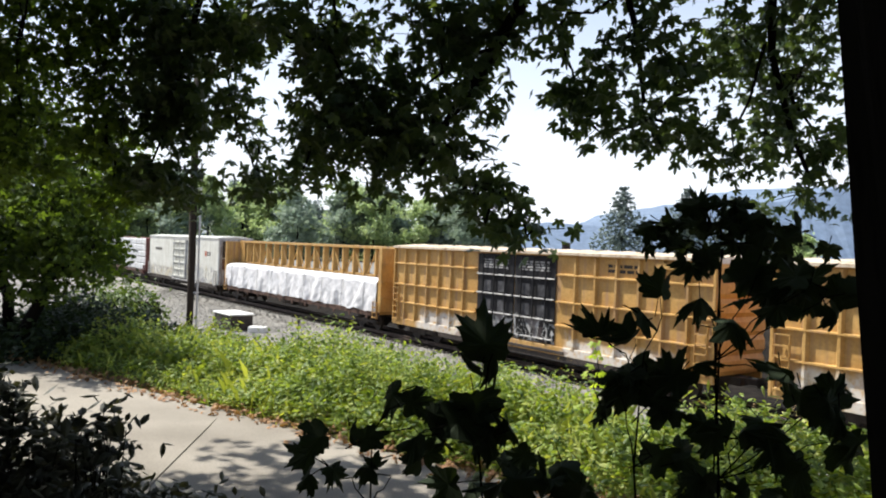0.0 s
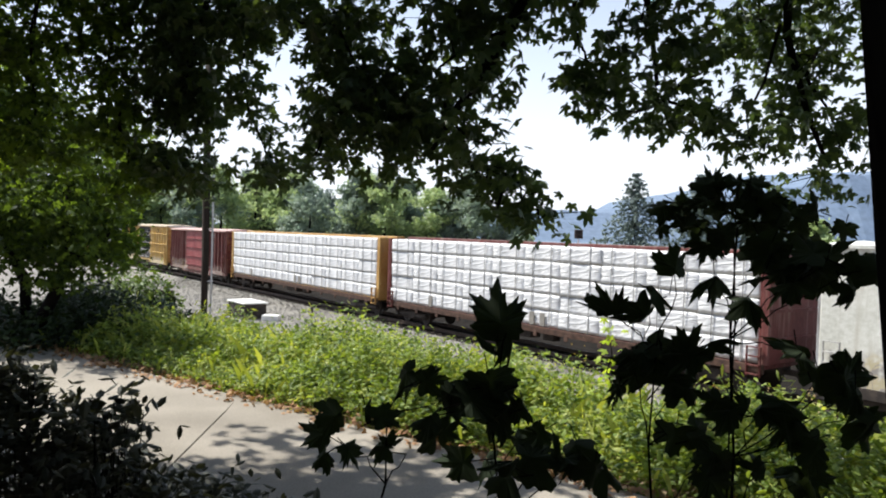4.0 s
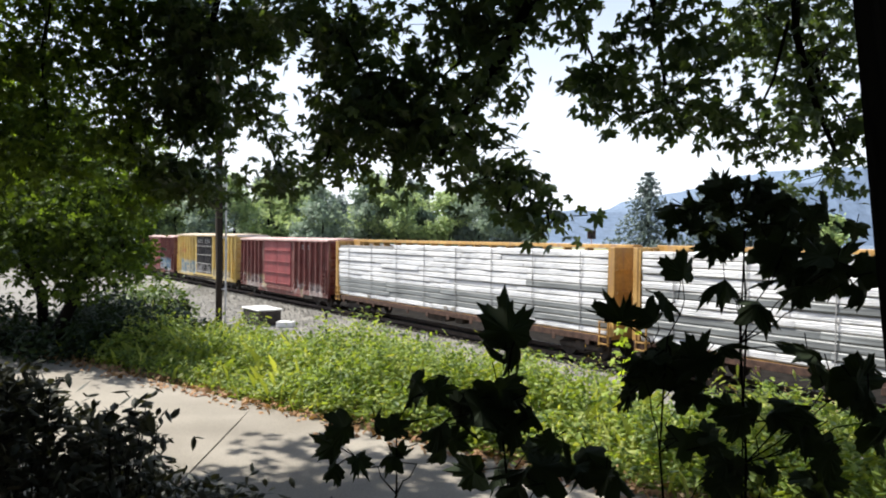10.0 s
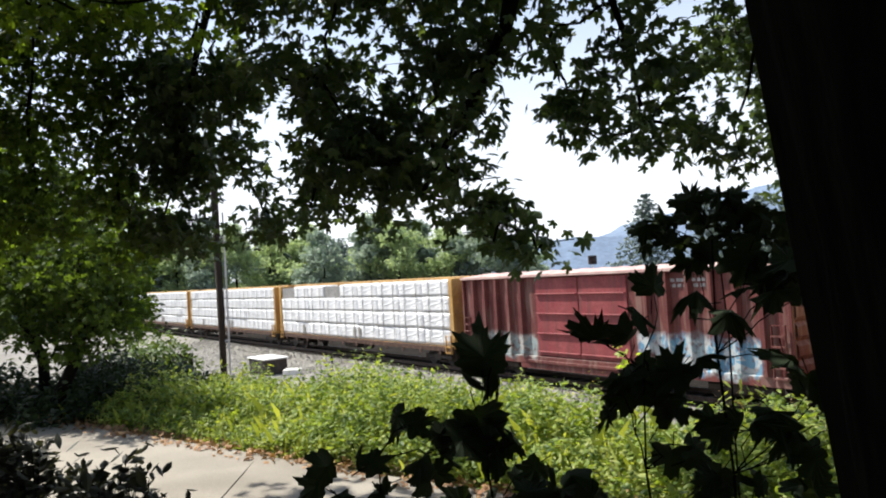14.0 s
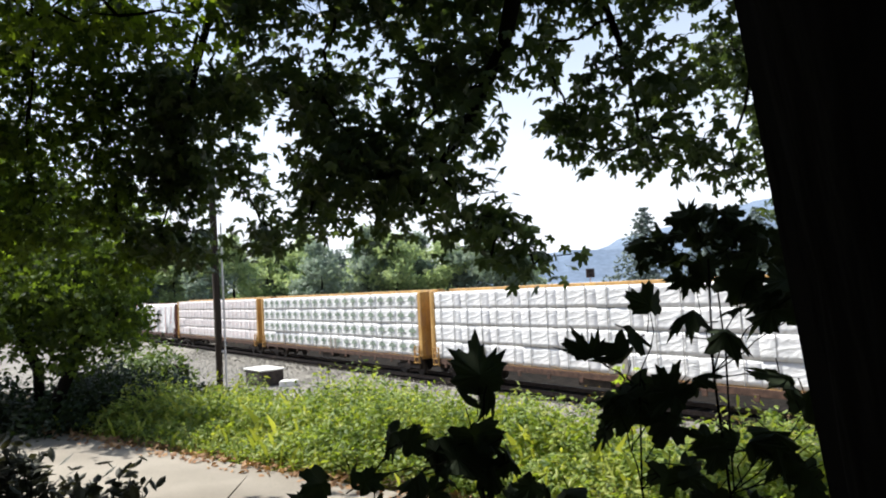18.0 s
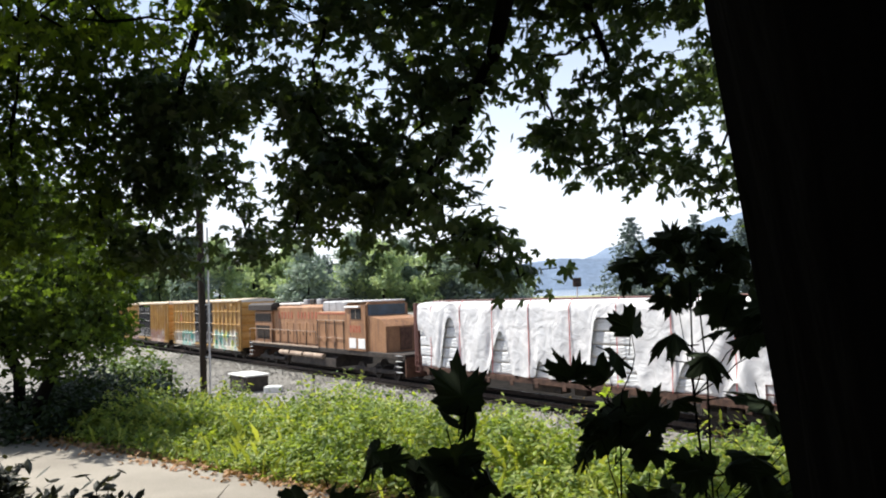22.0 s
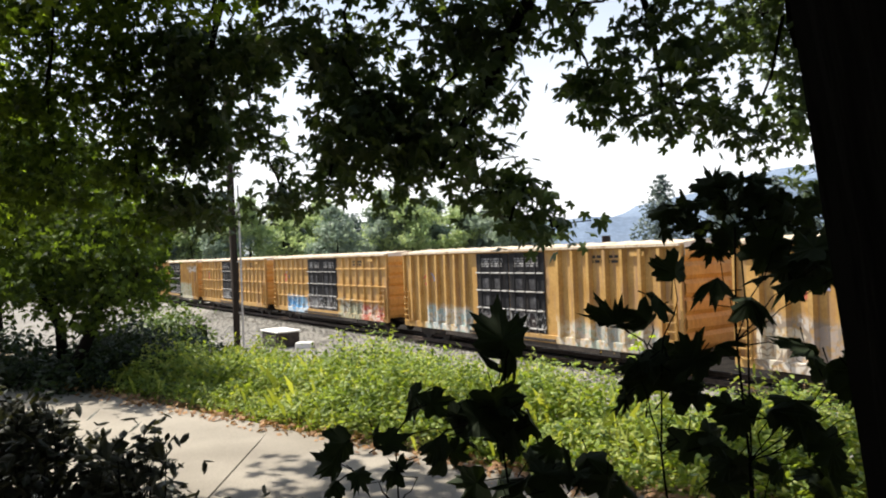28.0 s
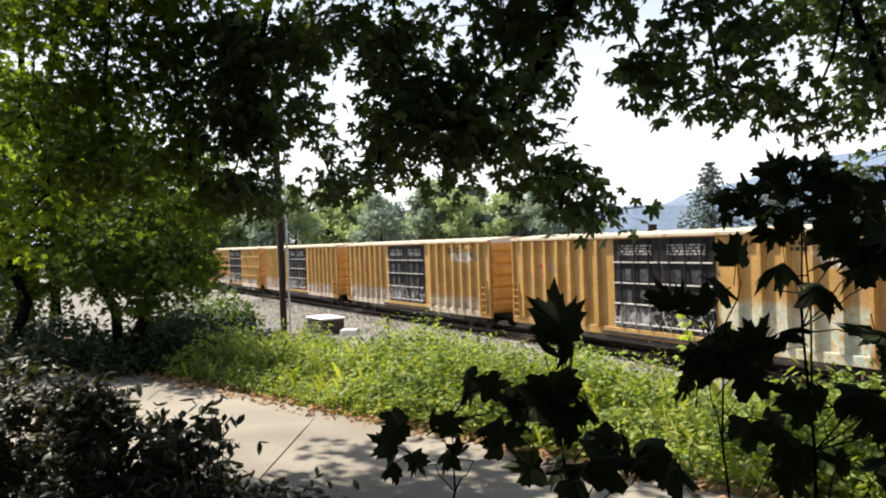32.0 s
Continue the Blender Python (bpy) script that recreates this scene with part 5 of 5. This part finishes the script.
        bmesh.ops.subdivide_edges(bm, edges=list(bm.edges), cuts=4, use_grid_fill=True)
        for v in bm.verts:
            p = v.co
            v.co.y += .018 * noise.noise(Vector((p.x * 4 + k * 9, p.z * 5, p.y + k))) * (p.y < -.4)
            v.co.x *= 1 + .012 * noise.noise(Vector((p.z * 4, p.y * 3, k * 5)))
            if p.z > .9:
                v.co.z -= .025 * (abs(p.x) > .45) + .02 * rng.random()
        for f in bm.faces:
            f.smooth = True
        me = bpy.data.meshes.new("lumber_pack")
        bm.to_mesh(me)
        bm.free()
        BUNDLES.append(me)

def stacked_load(pitch, rows, cols, label, mat, top=4.6, logo=None, skip=(), layered=False, tint=None):
    """Lumber packs in rows against the centre beam on the near and far side."""
    t = empty("lumber_load", label, "lumber", "loads on the flatcars")
    L = pitch - 1.7
    h = L / 2
    rng = np.random.default_rng(int(pitch * 100) + rows * 7 + cols)
    hz = (top - 1.16) / rows
    meshes = [m.copy() for m in BUNDLES]
    for i, m in enumerate(meshes):
        m.materials.append(mat)
    grey = None
    if layered:
        grey = BUNDLES[1].copy()
        grey.materials.append(WRAPGREY)
    for r in range(rows):
        n = cols
        cut = np.linspace(-h, h, n + 1)
        if layered:
            cut[1:-1] += rng.normal(0, L / n * .16, n - 1)
        for c in range(n):
            if (r, c) in skip:
                continue
            w = cut[c + 1] - cut[c] - .004
            me = meshes[rng.integers(0, 5)]
            if layered and (r in (1, 2, 3) or (r == 6 and rng.random() < .25)):
                me = grey
            o = new("lumber_pack", me)
            o.parent = t
            d = 1.15 + rng.normal(0, .012)
            o.matrix_basis = Matrix.Translation(((cut[c] + cut[c + 1]) / 2, -.28 - d / 2, 1.16 + r * hz)) @ Matrix.Diagonal((w - .006, d, hz - (.012 if not layered else .006), 1))
            if logo:
                bm = bmesh.new()
                cx = (cut[c] + cut[c + 1]) / 2
                for q in (-.25, .25):
                    u = cx + q * w + rng.normal(0, .04)
                    z = 1.16 + (r + .46) * hz
                    y = -.318 - d
                    dome = [bm.verts.new((u + .17 * w * math.cos(a * .449), y, z + .3 * hz * math.sin(a * .449))) for a in range(8)]
                    bm.faces.new(dome)
                    foot = [bm.verts.new((u + x * w, y - .002, z + zz * hz)) for x, zz in ((-.02, 0), (.02, 0), (.03, -.17), (-.03, -.17))]
                    bm.faces.new(foot)
                    line = [bm.verts.new((u + x * w, y - .002, z + zz * hz)) for x, zz in ((-.15, -.17), (.15, -.17), (.12, -.22), (-.12, -.22))]
                    bm.faces.new(line)
                part("printed_mark", bm, LOGO, t, "dark green printed mark on the wrap")
        if tint:
            bm = bmesh.new()
            for c in range(n):
                for q in range(2):
                    x = cut[c] + (cut[c + 1] - cut[c]) * (q + .6) / 2.4
                    z = 1.16 + (r + .45) * hz
                    boxv(bm, x, x + .16, -.335 - 1.15, -.325 - 1.15, z, z + .1)
            part("printed_mark", bm, tint, t, "small faded red prints on the wrap")
    # block behind the packs; the shade of their gaps is in its colour
    part("timber_edge", bx(-h + .02, h - .02, -1.36, -.3, 1.16, top - .12), SHADOWGAP, t)
    # far side, seen from behind only
    o = part("lumber_pack", bx(-h, h, .28, 1.4, 1.16, top - .02, .03), mat, t)
    for x in (-h + L * .17, -h + L * .52, -h + L * .55):
        part("dunnage", bx(x, x + .3, -1.478, -1.46, 1.17, 1.17 + hz * .8), DUNNAGE, t)
    for i in range(cols * 2):
        x = -h + L * (i + .5) / (cols * 2)
        part("strap", bx(x - .018, x + .018, -1.475, -1.46, 1.14, top + .02), STRAPB, t)
    return t

def draped(pitch, z_top, label, mat, straps, y0=-1.5, seed=1, full=False):
    """Load under one loose sheet with folds running down its side."""
    t = empty("tarped_load", label, "tarpaulin load", "loads on the flatcars")
    L = pitch - 1.8
    nx, nz = 150, 22
    bm = bmesh.new()
    g = []
    for i in range(nx + 1):
        x = -L / 2 + L * i / nx
        col = []
        f = noise.noise(Vector((x * .55, seed, 0)))
        for j in range(nz + 1):
            u = j / nz
            fold = (.14 + .3 * abs(f)) * noise.noise(Vector((x * 1.3 + u * 2.2 * f, seed + 3, u * .8))) + .05 * noise.noise(Vector((x * 2.6 - u * 3, seed + 5, u * 3))) + .04 * noise.noise(Vector((x * 4 + u, seed, u * 2)))
            hem = .12 * noise.noise(Vector((x * 1.1, seed + 7, 0))) + (max(0, 7 * noise.noise(Vector((x * .62, seed + 2.3, .4))) - .2) if full else 0)
            hem = min(hem, 2.6)
            z = 1.14 + hem * (1 - u) + (z_top - 1.16 + .16 * noise.noise(Vector((x * .8, 4, seed)))) * u
            if u > .93:
                y = y0 + .14 * (u - .93) / .07
            else:
                y = y0 - .04 * (1 - u) + fold * (1.15 - u) * (1 if not full else .8)
                y = min(y, -1.44) if full else y
            col.append(bm.verts.new((x, y, z)))
        col.append(bm.verts.new((x, y0 + .6, z_top + .02 + .05 * noise.noise(Vector((x, 9, seed))))))
        col.append(bm.verts.new((x, -.24 if not full else 1.45, z_top + .02)))
        if full:
            col.append(bm.verts.new((x, 1.5, 1.16)))
        g.append(col)
    for a, b in zip(g, g[1:]):
        for k in range(len(a) - 1):
            bm.faces.new((a[k], b[k], b[k + 1], a[k + 1])).smooth = True
    bmesh.ops.recalc_face_normals(bm, faces=bm.faces)
    part("tarpaulin", bm, mat, t, "loose white sheet with long folds")
    part("timber_core", bx(-L / 2 + .02, L / 2 - .02, -1.3, -.27 if not full else 1.3, 1.14, z_top - .12, .02), LUMBER, t)
    if full:
        # wrapped packs that show where the sheet is pulled up
        kinds = [m.copy() for m in BUNDLES[:3]]
        for m in kinds:
            m.materials.append(WRAP)
        hz, w = (z_top - .16 - 1.14) / 6, (L - .1) / 9
        for r in range(6):
            for c in range(9):
                o = new("lumber_pack", kinds[(r * 2 + c) % 3])
                o.parent = t
                o.matrix_basis = Matrix.Translation((-L / 2 + .05 + w * (c + .5), -1.2, 1.14 + r * hz)) @ Matrix.Diagonal((w - .03, .42, hz - .03, 1))
    for i in range(straps):
        x = -L / 2 + L * (i + .5) / straps
        bm = bmesh.new()
        tube(bm, [(x, y0 - .09, 1.12), (x + .03, y0 - .07, 2.2), (x + .02, y0 - .03, z_top - .2), (x, y0 + .25, z_top + .08)], .02 if full else .014, .02 if full else .014, 5)
        part("strap", bm, STRAP if full else STRAPB, t, "red strap" if full else "")
    return t

def hood_section(x0, x1, w, z0, z1, ch=.18):
    bm = bmesh.new()
    prof = [(-w, z0), (-w, z1 - ch), (-w + ch * 1.6, z1), (w - ch * 1.6, z1), (w, z1 - ch), (w, z0)]
    A = [bm.verts.new((x0, y, z)) for y, z in prof]
    B = [bm.verts.new((x1, y, z)) for y, z in prof]
    bm.faces.new(A)
    bm.faces.new(B[::-1])
    for k in range(6):
        j = (k + 1) % 6
        bm.faces.new((A[k], B[k], B[j], A[j]))
    bmesh.ops.recalc_face_normals(bm, faces=bm.faces)
    return bm

def locomotive(pitch, label):
    """Six-axle road locomotive, cab towards the direction of travel."""
    t = empty("locomotive", label, "locomotive", "cars of the freight train")
    h = pitch / 2 - .55
    part("frame", bx(-h, h, -1.45, 1.45, 1.32, 1.62, .03), STEEL_DARK, t)
    part("walkway_edge", bx(-h + .8, -h + 12.6, -1.53, -1.452, 1.56, 1.66, .01), LOCO_EDGE, t, "pale worn walkway edge")
    # radiator section with wings
    part("radiator_hood", hood_section(-h + .9, -h + 4.3, 1.25, 1.62, 4.05, .1), LOCO_Y, t)
    part("radiator_wing", hood_section(-h + .3, -h + 4.9, 1.55, 4.06, 4.62, .16), STEEL_DARK, t, "dark grimy overhanging radiator wing")
    bm = bmesh.new()
    for i in range(9):
        x = -h + 1.2 + i * .3
        boxv(bm, x, x + .2, -1.285, -1.252, 1.9, 2.9)
    part("louvre", bm, STEEL_DARK, t)
    part("radiator_grille", bx(-h + 1.1, -h + 4.1, -1.29, -1.252, 3.2, 3.8), STEEL_DARK, t)
    part("engine_hood", hood_section(-h + 4.3, -h + 12.4, 1.08, 1.62, 4.42, .2), LOCO_Y, t, "faded yellow engine hood")
    part("hood_roof", bx(-h + 4.92, -h + 8.6, -.9, .9, 4.42, 4.55, .04), LOCO_W, t)
    for i in range(4):
        x = -h + 8.9 + i * 1.05
        part("exhaust_box", bx(x, x + .7, -.8, .8, 4.4, 4.78, .05), STEEL_DARK if i % 2 else LOCO_G, t)
    for i in range(7):
        x = -h + 4.6 + i * 1.1
        d = part("hood_door", bx(x, x + 1.0, -1.11, -1.082, 1.75, 3.15, .012), LOCO_Y, t)
        part("latch", bx(x + .45, x + .52, -1.14, -1.11, 2.3, 2.5), STEEL_DARK, d)
    # lettered panel as plain red blocks
    for i in range(12):
        if i != 5:
            x = -h + 5.2 + i * .56
            part("letter", bx(x, x + .25, -1.1, -1.083, 3.45, 3.92), REDMARK, t, "faded red letter reduced to a block")
    part("inverter_cabinet", hood_section(-h + 12.4, -h + 16.4, 1.42, 1.62, 3.95, .1), LOCO_Y, t)
    part("cabinet_roof", hood_section(-h + 12.42, -h + 16.4, 1.0, 3.96, 4.62, .1), LOCO_G, t)
    part("red_stripe", bx(-h + 12.45, -h + 16.4, -1.435, -1.425, 3.78, 3.9), REDMARK, t)
    for x in (-h + 13.2, -h + 14.5):
        part("vent_box", bx(x, x + .55, -1.5, -1.422, 2.0, 2.4, .02), LOCO_Y, t)
    cab = part("cab", hood_section(-h + 16.4, -h + 18.9, 1.5, 1.62, 4.5, .18), LOCO_Y, t)
    part("cab_roof", bx(-h + 16.2, -h + 18.7, -1.56, 1.5, 4.52, 4.6, .02), LOCO_W, t)
    part("sunshade", hood_section(-h + 16.5, -h + 18.3, 1.62, 4.2, 4.3, .03), LOCO_W, t)
    part("cab_window", bx(-h + 17.2, -h + 18.4, -1.53, -1.502, 3.5, 4.12), RUBBER, cab, "dark cab window")
    part("window_frame", bx(-h + 17.78, -h + 17.82, -1.54, -1.531, 3.5, 4.12), LOCO_EDGE, cab)
    part("windshield", bx(-h + 18.88, -h + 18.93, -1.3, 1.3, 3.6, 4.35), GLASS_D, cab)
    for i in range(4):
        part("numeral", bx(-h + 17.0 + i * .36, -h + 17.24 + i * .36, -1.512, -1.503, 2.7, 3.12), REDMARK, cab, "faded red numeral reduced to a block")
    bm = bmesh.new()
    prof = [(18.9, 1.62), (18.9, 3.72), (20.45, 3.5), (20.95, 3.1), (20.95, 1.62)]
    A = [bm.verts.new((-h + px, -1.35, pz)) for px, pz in prof]
    B = [bm.verts.new((-h + px, 1.35, pz)) for px, pz in prof]
    bm.faces.new(A)
    bm.faces.new(B[::-1])
    for k in range(5):
        j = (k + 1) % 5
        bm.faces.new((A[k], B[k], B[j], A[j]))
    bmesh.ops.recalc_face_normals(bm, faces=bm.faces)
    part("nose", bm, LOCO_Y, t)
    part("nose_door", bx(-h + 20.95, -h + 20.98, -.4, .4, 1.7, 3.0), RUST, t)
    for x in (-h + 16.9, -h + 18.0):
        part("battery_box", bx(x, x + .85, -1.53, -1.502, 1.75, 2.35, .02), LOCO_W, t)
    part("pilot", bx(h - .12, h, -1.4, 1.4, .35, 1.5, .03), RUST, t)
    part("pilot", bx(-h, -h + .12, -1.4, 1.4, .35, 1.5, .03), RUST, t)
    # handrails
    for x0, x1, z in ((-h + .3, -h + 12.2, 2.65), (-h + 12.4, -h + 16.2, 3.4), (-h + 12.4, -h + 16.2, 2.3)):
        bm = bmesh.new()
        tube(bm, [(x0, -1.48, z), (x1, -1.48, z)], .022, .022, 6)
        part("handrail", bm, LOCO_EDGE, t, "pale handrail")
    for i in range(9):
        o = part("stanchion", bx(-.025, .025, -1.5, -1.455, 1.62, 2.66), LOCO_EDGE if i < 2 else STEEL_DARK, t)
        o.location.x = -h + .35 + i * 1.48
    for i in range(4):
        o = part("stanchion", bx(-.025, .025, -1.5, -1.455, 1.62, 3.4), STEEL_DARK, t)
        o.location.x = -h + 12.5 + i * 1.2
    bm = bmesh.new()
    for z in (.6, .9, 1.2, 1.5):
        boxv(bm, h - .9, h - .3, -1.5, -1.42, z, z + .04)
        boxv(bm, -h + .3, -h + .85, -1.5, -1.42, z, z + .04)
    part("step", bm, GALV, t)
    # fuel tank and air reservoirs
    part("fuel_tank", hood_section(-3.6, 3.2, 1.35, .42, 1.2, .25), STEEL_DARK, t)
    for x0, x1 in ((-5.4, -3.8), (-3.5, -1.6), (-1.3, 1.6)):
        bm = bmesh.new()
        tube(bm, [(x0, -1.38, 1.05), (x1, -1.38, 1.05)], .17, .17, 12)
        part("air_reservoir", bm, LOCO_EDGE, t)
    for s in (-1, 1):
        wheelset_truck(t, s * (h - 3.9), (-2.0, 0, 2.0))
        bm = bx(s * h - .1, s * h + .62, -.1, .1, .7, .9)
        part("coupler", bm, STEEL_DARK, t)
    return t

V = 17.69
S0 = -34.1
def build_train():
    bundle_meshes()
    G_WHITE = [(.6, .6, .58), (.5, .5, .5), (.3, .28, .28), (.6, .58, .5)]
    G_TEAL = [(.1, .4, .35), (.5, .6, .15), (.3, .5, .45), (.05, .2, .2), (.55, .55, .5)]
    G_CYAN = [(.35, .55, .55), (.55, .6, .55), (.3, .45, .5), (.6, .55, .4)]
    def orange(i):
        return carpaint(f"orange_car_paint_{'abcdefghijklmnopqrstuvwxyz'[i % 26]}", **ORANGE_D)
    def band(fills, line=(.6, .6, .58), u0=.04, u1=.34, u2=.65, u3=.95, z=2.0, power=.75):
        """Sprayed letters low on both sides of the doors."""
        return [(u0, u1, .55, z, fills, line, power), (u2, u3, .55, z - .15, fills, line, power)]
    OR, RD, BR = orange(25), carpaint("red_flatcar_paint", **RED_D), carpaint("dark_brown_flatcar_paint", (.09, .04, .035), (.13, .06, .05), (.07, .04, .03))
    consist = []
    def add(pitch, *things):
        consist.append((pitch, things))
    ocar = "orange steel boxcar with black double doors"
    add(21.3, boxcar(21.3, orange(0), 'grid', ocar + " and grid of side rails", tags=band(G_WHITE, z=1.6), ends=ORANGE_END))
    add(21.3, boxcar(21.3, orange(1), 'grid', ocar + " and grid of side rails", tags=band(G_WHITE, u0=.12, z=1.5), ends=ORANGE_END))
    add(25.3, centrebeam(25.3, orange(2), "orange centrebeam flatcar with open truss", True, 4.72), draped(25.3, 2.95, "half-height lumber load under crumpled white sheets", TARP, 9, seed=2))
    add(23.3, reefer(23.3, spray(carpaint("white_reefer_paint", **WHITE_D), [(-9.6, -2, .7, 1.85, [(.48, .47, .4), (.42, .36, .22), (.55, .54, .48)], (.22, .2, .19), .85, 4.0), (2.2, 9.6, .7, 2.25, [(.45, .4, .26), (.36, .36, .35), (.55, .54, .48)], (.17, .17, .19), .85, 6.1)]), "dirty white refrigerator boxcar with sprayed graffiti"))
    white = "white-wrapped lumber packs stacked to the top of the beam"
    add(23.7, centrebeam(23.7, RD, "red centrebeam flatcar loaded with wrapped lumber"), stacked_load(23.7, 5, 10, white, WRAP))
    add(25.3, centrebeam(25.3, OR, "orange centrebeam flatcar loaded with wrapped lumber"), stacked_load(25.3, 5, 11, white, WRAP))
    rcar = "weathered red boxcar with double doors"
    add(18.3, boxcar(18.3, carpaint("red_car_paint_a", **RED_D), 'post', rcar, 1.5, ROOFRED, carpaint("red_door_paint", (.2, .04, .045), (.25, .065, .065), (.15, .05, .05)), (.31, .62), True, tags=band([(.4, .33, .28), (.3, .1, .08), (.42, .34, .22)], (.5, .45, .4), z=1.5, power=.6)))
    add(21.15, boxcar(21.15, carpaint("yellow_car_paint_a", (.43, .275, .085), (.54, .37, .13), (.32, .21, .1)), 'grid', "yellow boxcar with black double doors and side rails", tags=band([(.5, .5, .4), (.6, .6, .2), (.4, .4, .38)], z=1.45, power=.6), ends=ORANGE_END))
    layer = "white and grey wrapped long lumber packs in thin layers"
    add(24.65, centrebeam(24.65, OR, "orange centrebeam flatcar loaded with long lumber"), stacked_load(24.65, 12, 4, layer, WRAP, 4.5, layered=True))
    add(24.95, centrebeam(24.95, OR, "orange centrebeam flatcar loaded with long lumber"), stacked_load(24.95, 12, 4, layer, WRAP, 4.45, layered=True, skip=((11, 0),)))
    reddoor = bpy.data.materials["red_door_paint"]
    add(18.05, boxcar(18.05, carpaint("red_car_paint_b", **RED_D), 'post', rcar, 1.0, ROOFRED, reddoor, (.31, .62), True, tags=band([(.4, .38, .35), (.25, .12, .1), (.42, .38, .22)], (.5, .48, .45), z=1.6, power=.6)))
    add(20.65, boxcar(20.65, carpaint("yellow_car_paint_b", **YELLOW_D), 'post', "yellow boxcar with deep posts, black doors and graffiti", tags=[(.06, .34, .9, 2.15, [(.5, .55, .55), (.32, .48, .58), (.6, .6, .55)], (.2, .35, .5), .8), (.66, .92, .9, 1.6, [(.5, .5, .45), (.55, .5, .4)], (.3, .3, .3), .65), (.1, .16, 3.0, 4.0, [(.5, .3, .1), (.48, .36, .12)], (.45, .12, .1), .5)]))
    add(18.15, boxcar(18.15, carpaint("red_car_paint_c", **RED_D), 'post', "red boxcar with double doors and blue graffiti", 1.2, ROOFRED, reddoor, (.31, .62), True, tags=[(.64, .93, .9, 2.1, [(.12, .3, .45), (.3, .42, .45), (.16, .36, .5)], (.5, .55, .55), .85), (.03, .3, .9, 1.9, [(.3, .4, .38), (.26, .16, .14), (.3, .42, .42)], (.5, .5, .46), .7)]))
    for pitch, cols, skip in ((24.1, 9, ((3, 0), (3, 3))), (24.7, 11, ()), (24.7, 10, ())):
        add(pitch, centrebeam(pitch, OR, "orange centrebeam flatcar loaded with wrapped lumber"), stacked_load(pitch, 4, cols, white, WRAP, skip=skip))
    add(24.55, centrebeam(24.55, OR, "orange centrebeam flatcar with printed lumber wraps"), stacked_load(24.55, 4, 10, "white-wrapped lumber packs with dark green printed marks", WRAP, logo=True))
    add(25.05, centrebeam(25.05, OR, "orange centrebeam flatcar loaded with wrapped lumber"), stacked_load(25.05, 4, 11, "white-wrapped lumber packs with faint red prints", WRAPPINK, tint=PRINTPINK))
    add(21.45, centrebeam(21.45, BR, "dark brown bulkhead flatcar under white sheet", False, 4.4), draped(21.45, 4.4, "tall load under a loose white sheet with red straps", TARP, 8, seed=6, full=True))
    add(24.15, locomotive(24.15, "dirty yellow and grey six-axle locomotive"))
    W = (.62, .62, .6)
    L_PINK = [(.5, .42, .46), (.55, .5, .5), (.42, .3, .3), (.58, .55, .54)]
    styles = [('grid', 21.3, [(.02, .16, .55, 1.9, [(.3, .3, .28), (.5, .5, .48)], W, .7), (.16, .36, .55, 2.05, G_TEAL[:1] + [(.14, .42, .38), (.08, .3, .28)], W, .95), (.64, .97, .55, 2.2, G_TEAL, W, .9)]),
              ('post', 22.0, [(.1, .35, .55, 2.05, L_PINK, (.35, .22, .25), .75), (.64, .92, .55, 1.9, L_PINK, (.4, .25, .28), .75)]),
              ('post', 21.6, band(G_WHITE, (.2, .2, .2), z=2.3)),
              ('post', 21.6, [(.12, .33, .55, 1.9, G_CYAN, W, .75), (.66, .95, .55, 1.7, G_CYAN, W, .6)]),
              ('grid', 21.0, [(.15, .345, .55, 1.85, [(.1, .33, .6), (.16, .42, .68), (.3, .5, .66)], (.55, .62, .68), .95), (.64, .82, .55, 1.8, [(.36, .4, .3), (.5, .52, .46)], (.1, .12, .1), .85), (.82, .98, .55, 1.6, [(.45, .08, .08), (.4, .2, .12)], (.6, .5, .45), .85)]),
              ('grid', 21.4, []),
              ('post', 21.9, [(.63, .9, .55, 2.3, [(.36, .52, .48), (.48, .56, .48), (.4, .5, .42)], (.55, .62, .56), .65), (.82, .97, 3.75, 4.3, [(.12, .12, .12), (.5, .5, .48)], (.62, .62, .6), .85)]),
              ('post', 21.5, band(G_WHITE, (.4, .36, .3), z=1.8) + [(.8, .95, 3.8, 4.3, [(.14, .14, .14), (.5, .5, .48)], (.62, .62, .6), .8)]),
              ('post', 21.6, band(L_PINK, z=1.8)), ('grid', 21.6, band(G_WHITE, z=1.6)), ('grid', 21.6, []), ('post', 21.6, band(G_WHITE, z=1.7))]
    for i, (st, pitch, tags) in enumerate(styles):
        lab = "orange boxcar, black double doors" + (", grid of side rails" if st == 'grid' else ", deep side posts") + (", graffiti" if tags else "")
        add(pitch, boxcar(pitch, orange(3 + i), st, lab, 2.15, logo=(2.35 if i < 9 else None), tags=tags, ends=ORANGE_END))
    s = S0 + consist[0][0] + consist[1][0]
    out = []
    for pitch, things in consist:
        out += [(o, s - pitch / 2) for o in things]
        s -= pitch
    return out

build_ground()
build_track()
build_far()
build_grove()
build_pole()
build_cabinet()
build_small_fixtures()
parked_car(2.7, 60, -40, CARWHITE, "white sedan parked beyond the track")
parked_car(8.3, 58.5, -40, CARRED, "red sedan parked beyond the track")
build_bushes()
build_left_maples()
build_big_maple()
build_shade_trees()
build_sapling()
build_shrubs()
TRAIN = build_train()
build_path()
build_weeds()
build_tall_weed()

def motions():
    """The whole train rolls by at one even speed."""
    for ob, s in TRAIN:
        walk(ob, [(k * 8, track_pose(s + V * k * 8)) for k in range(5)])

motions()
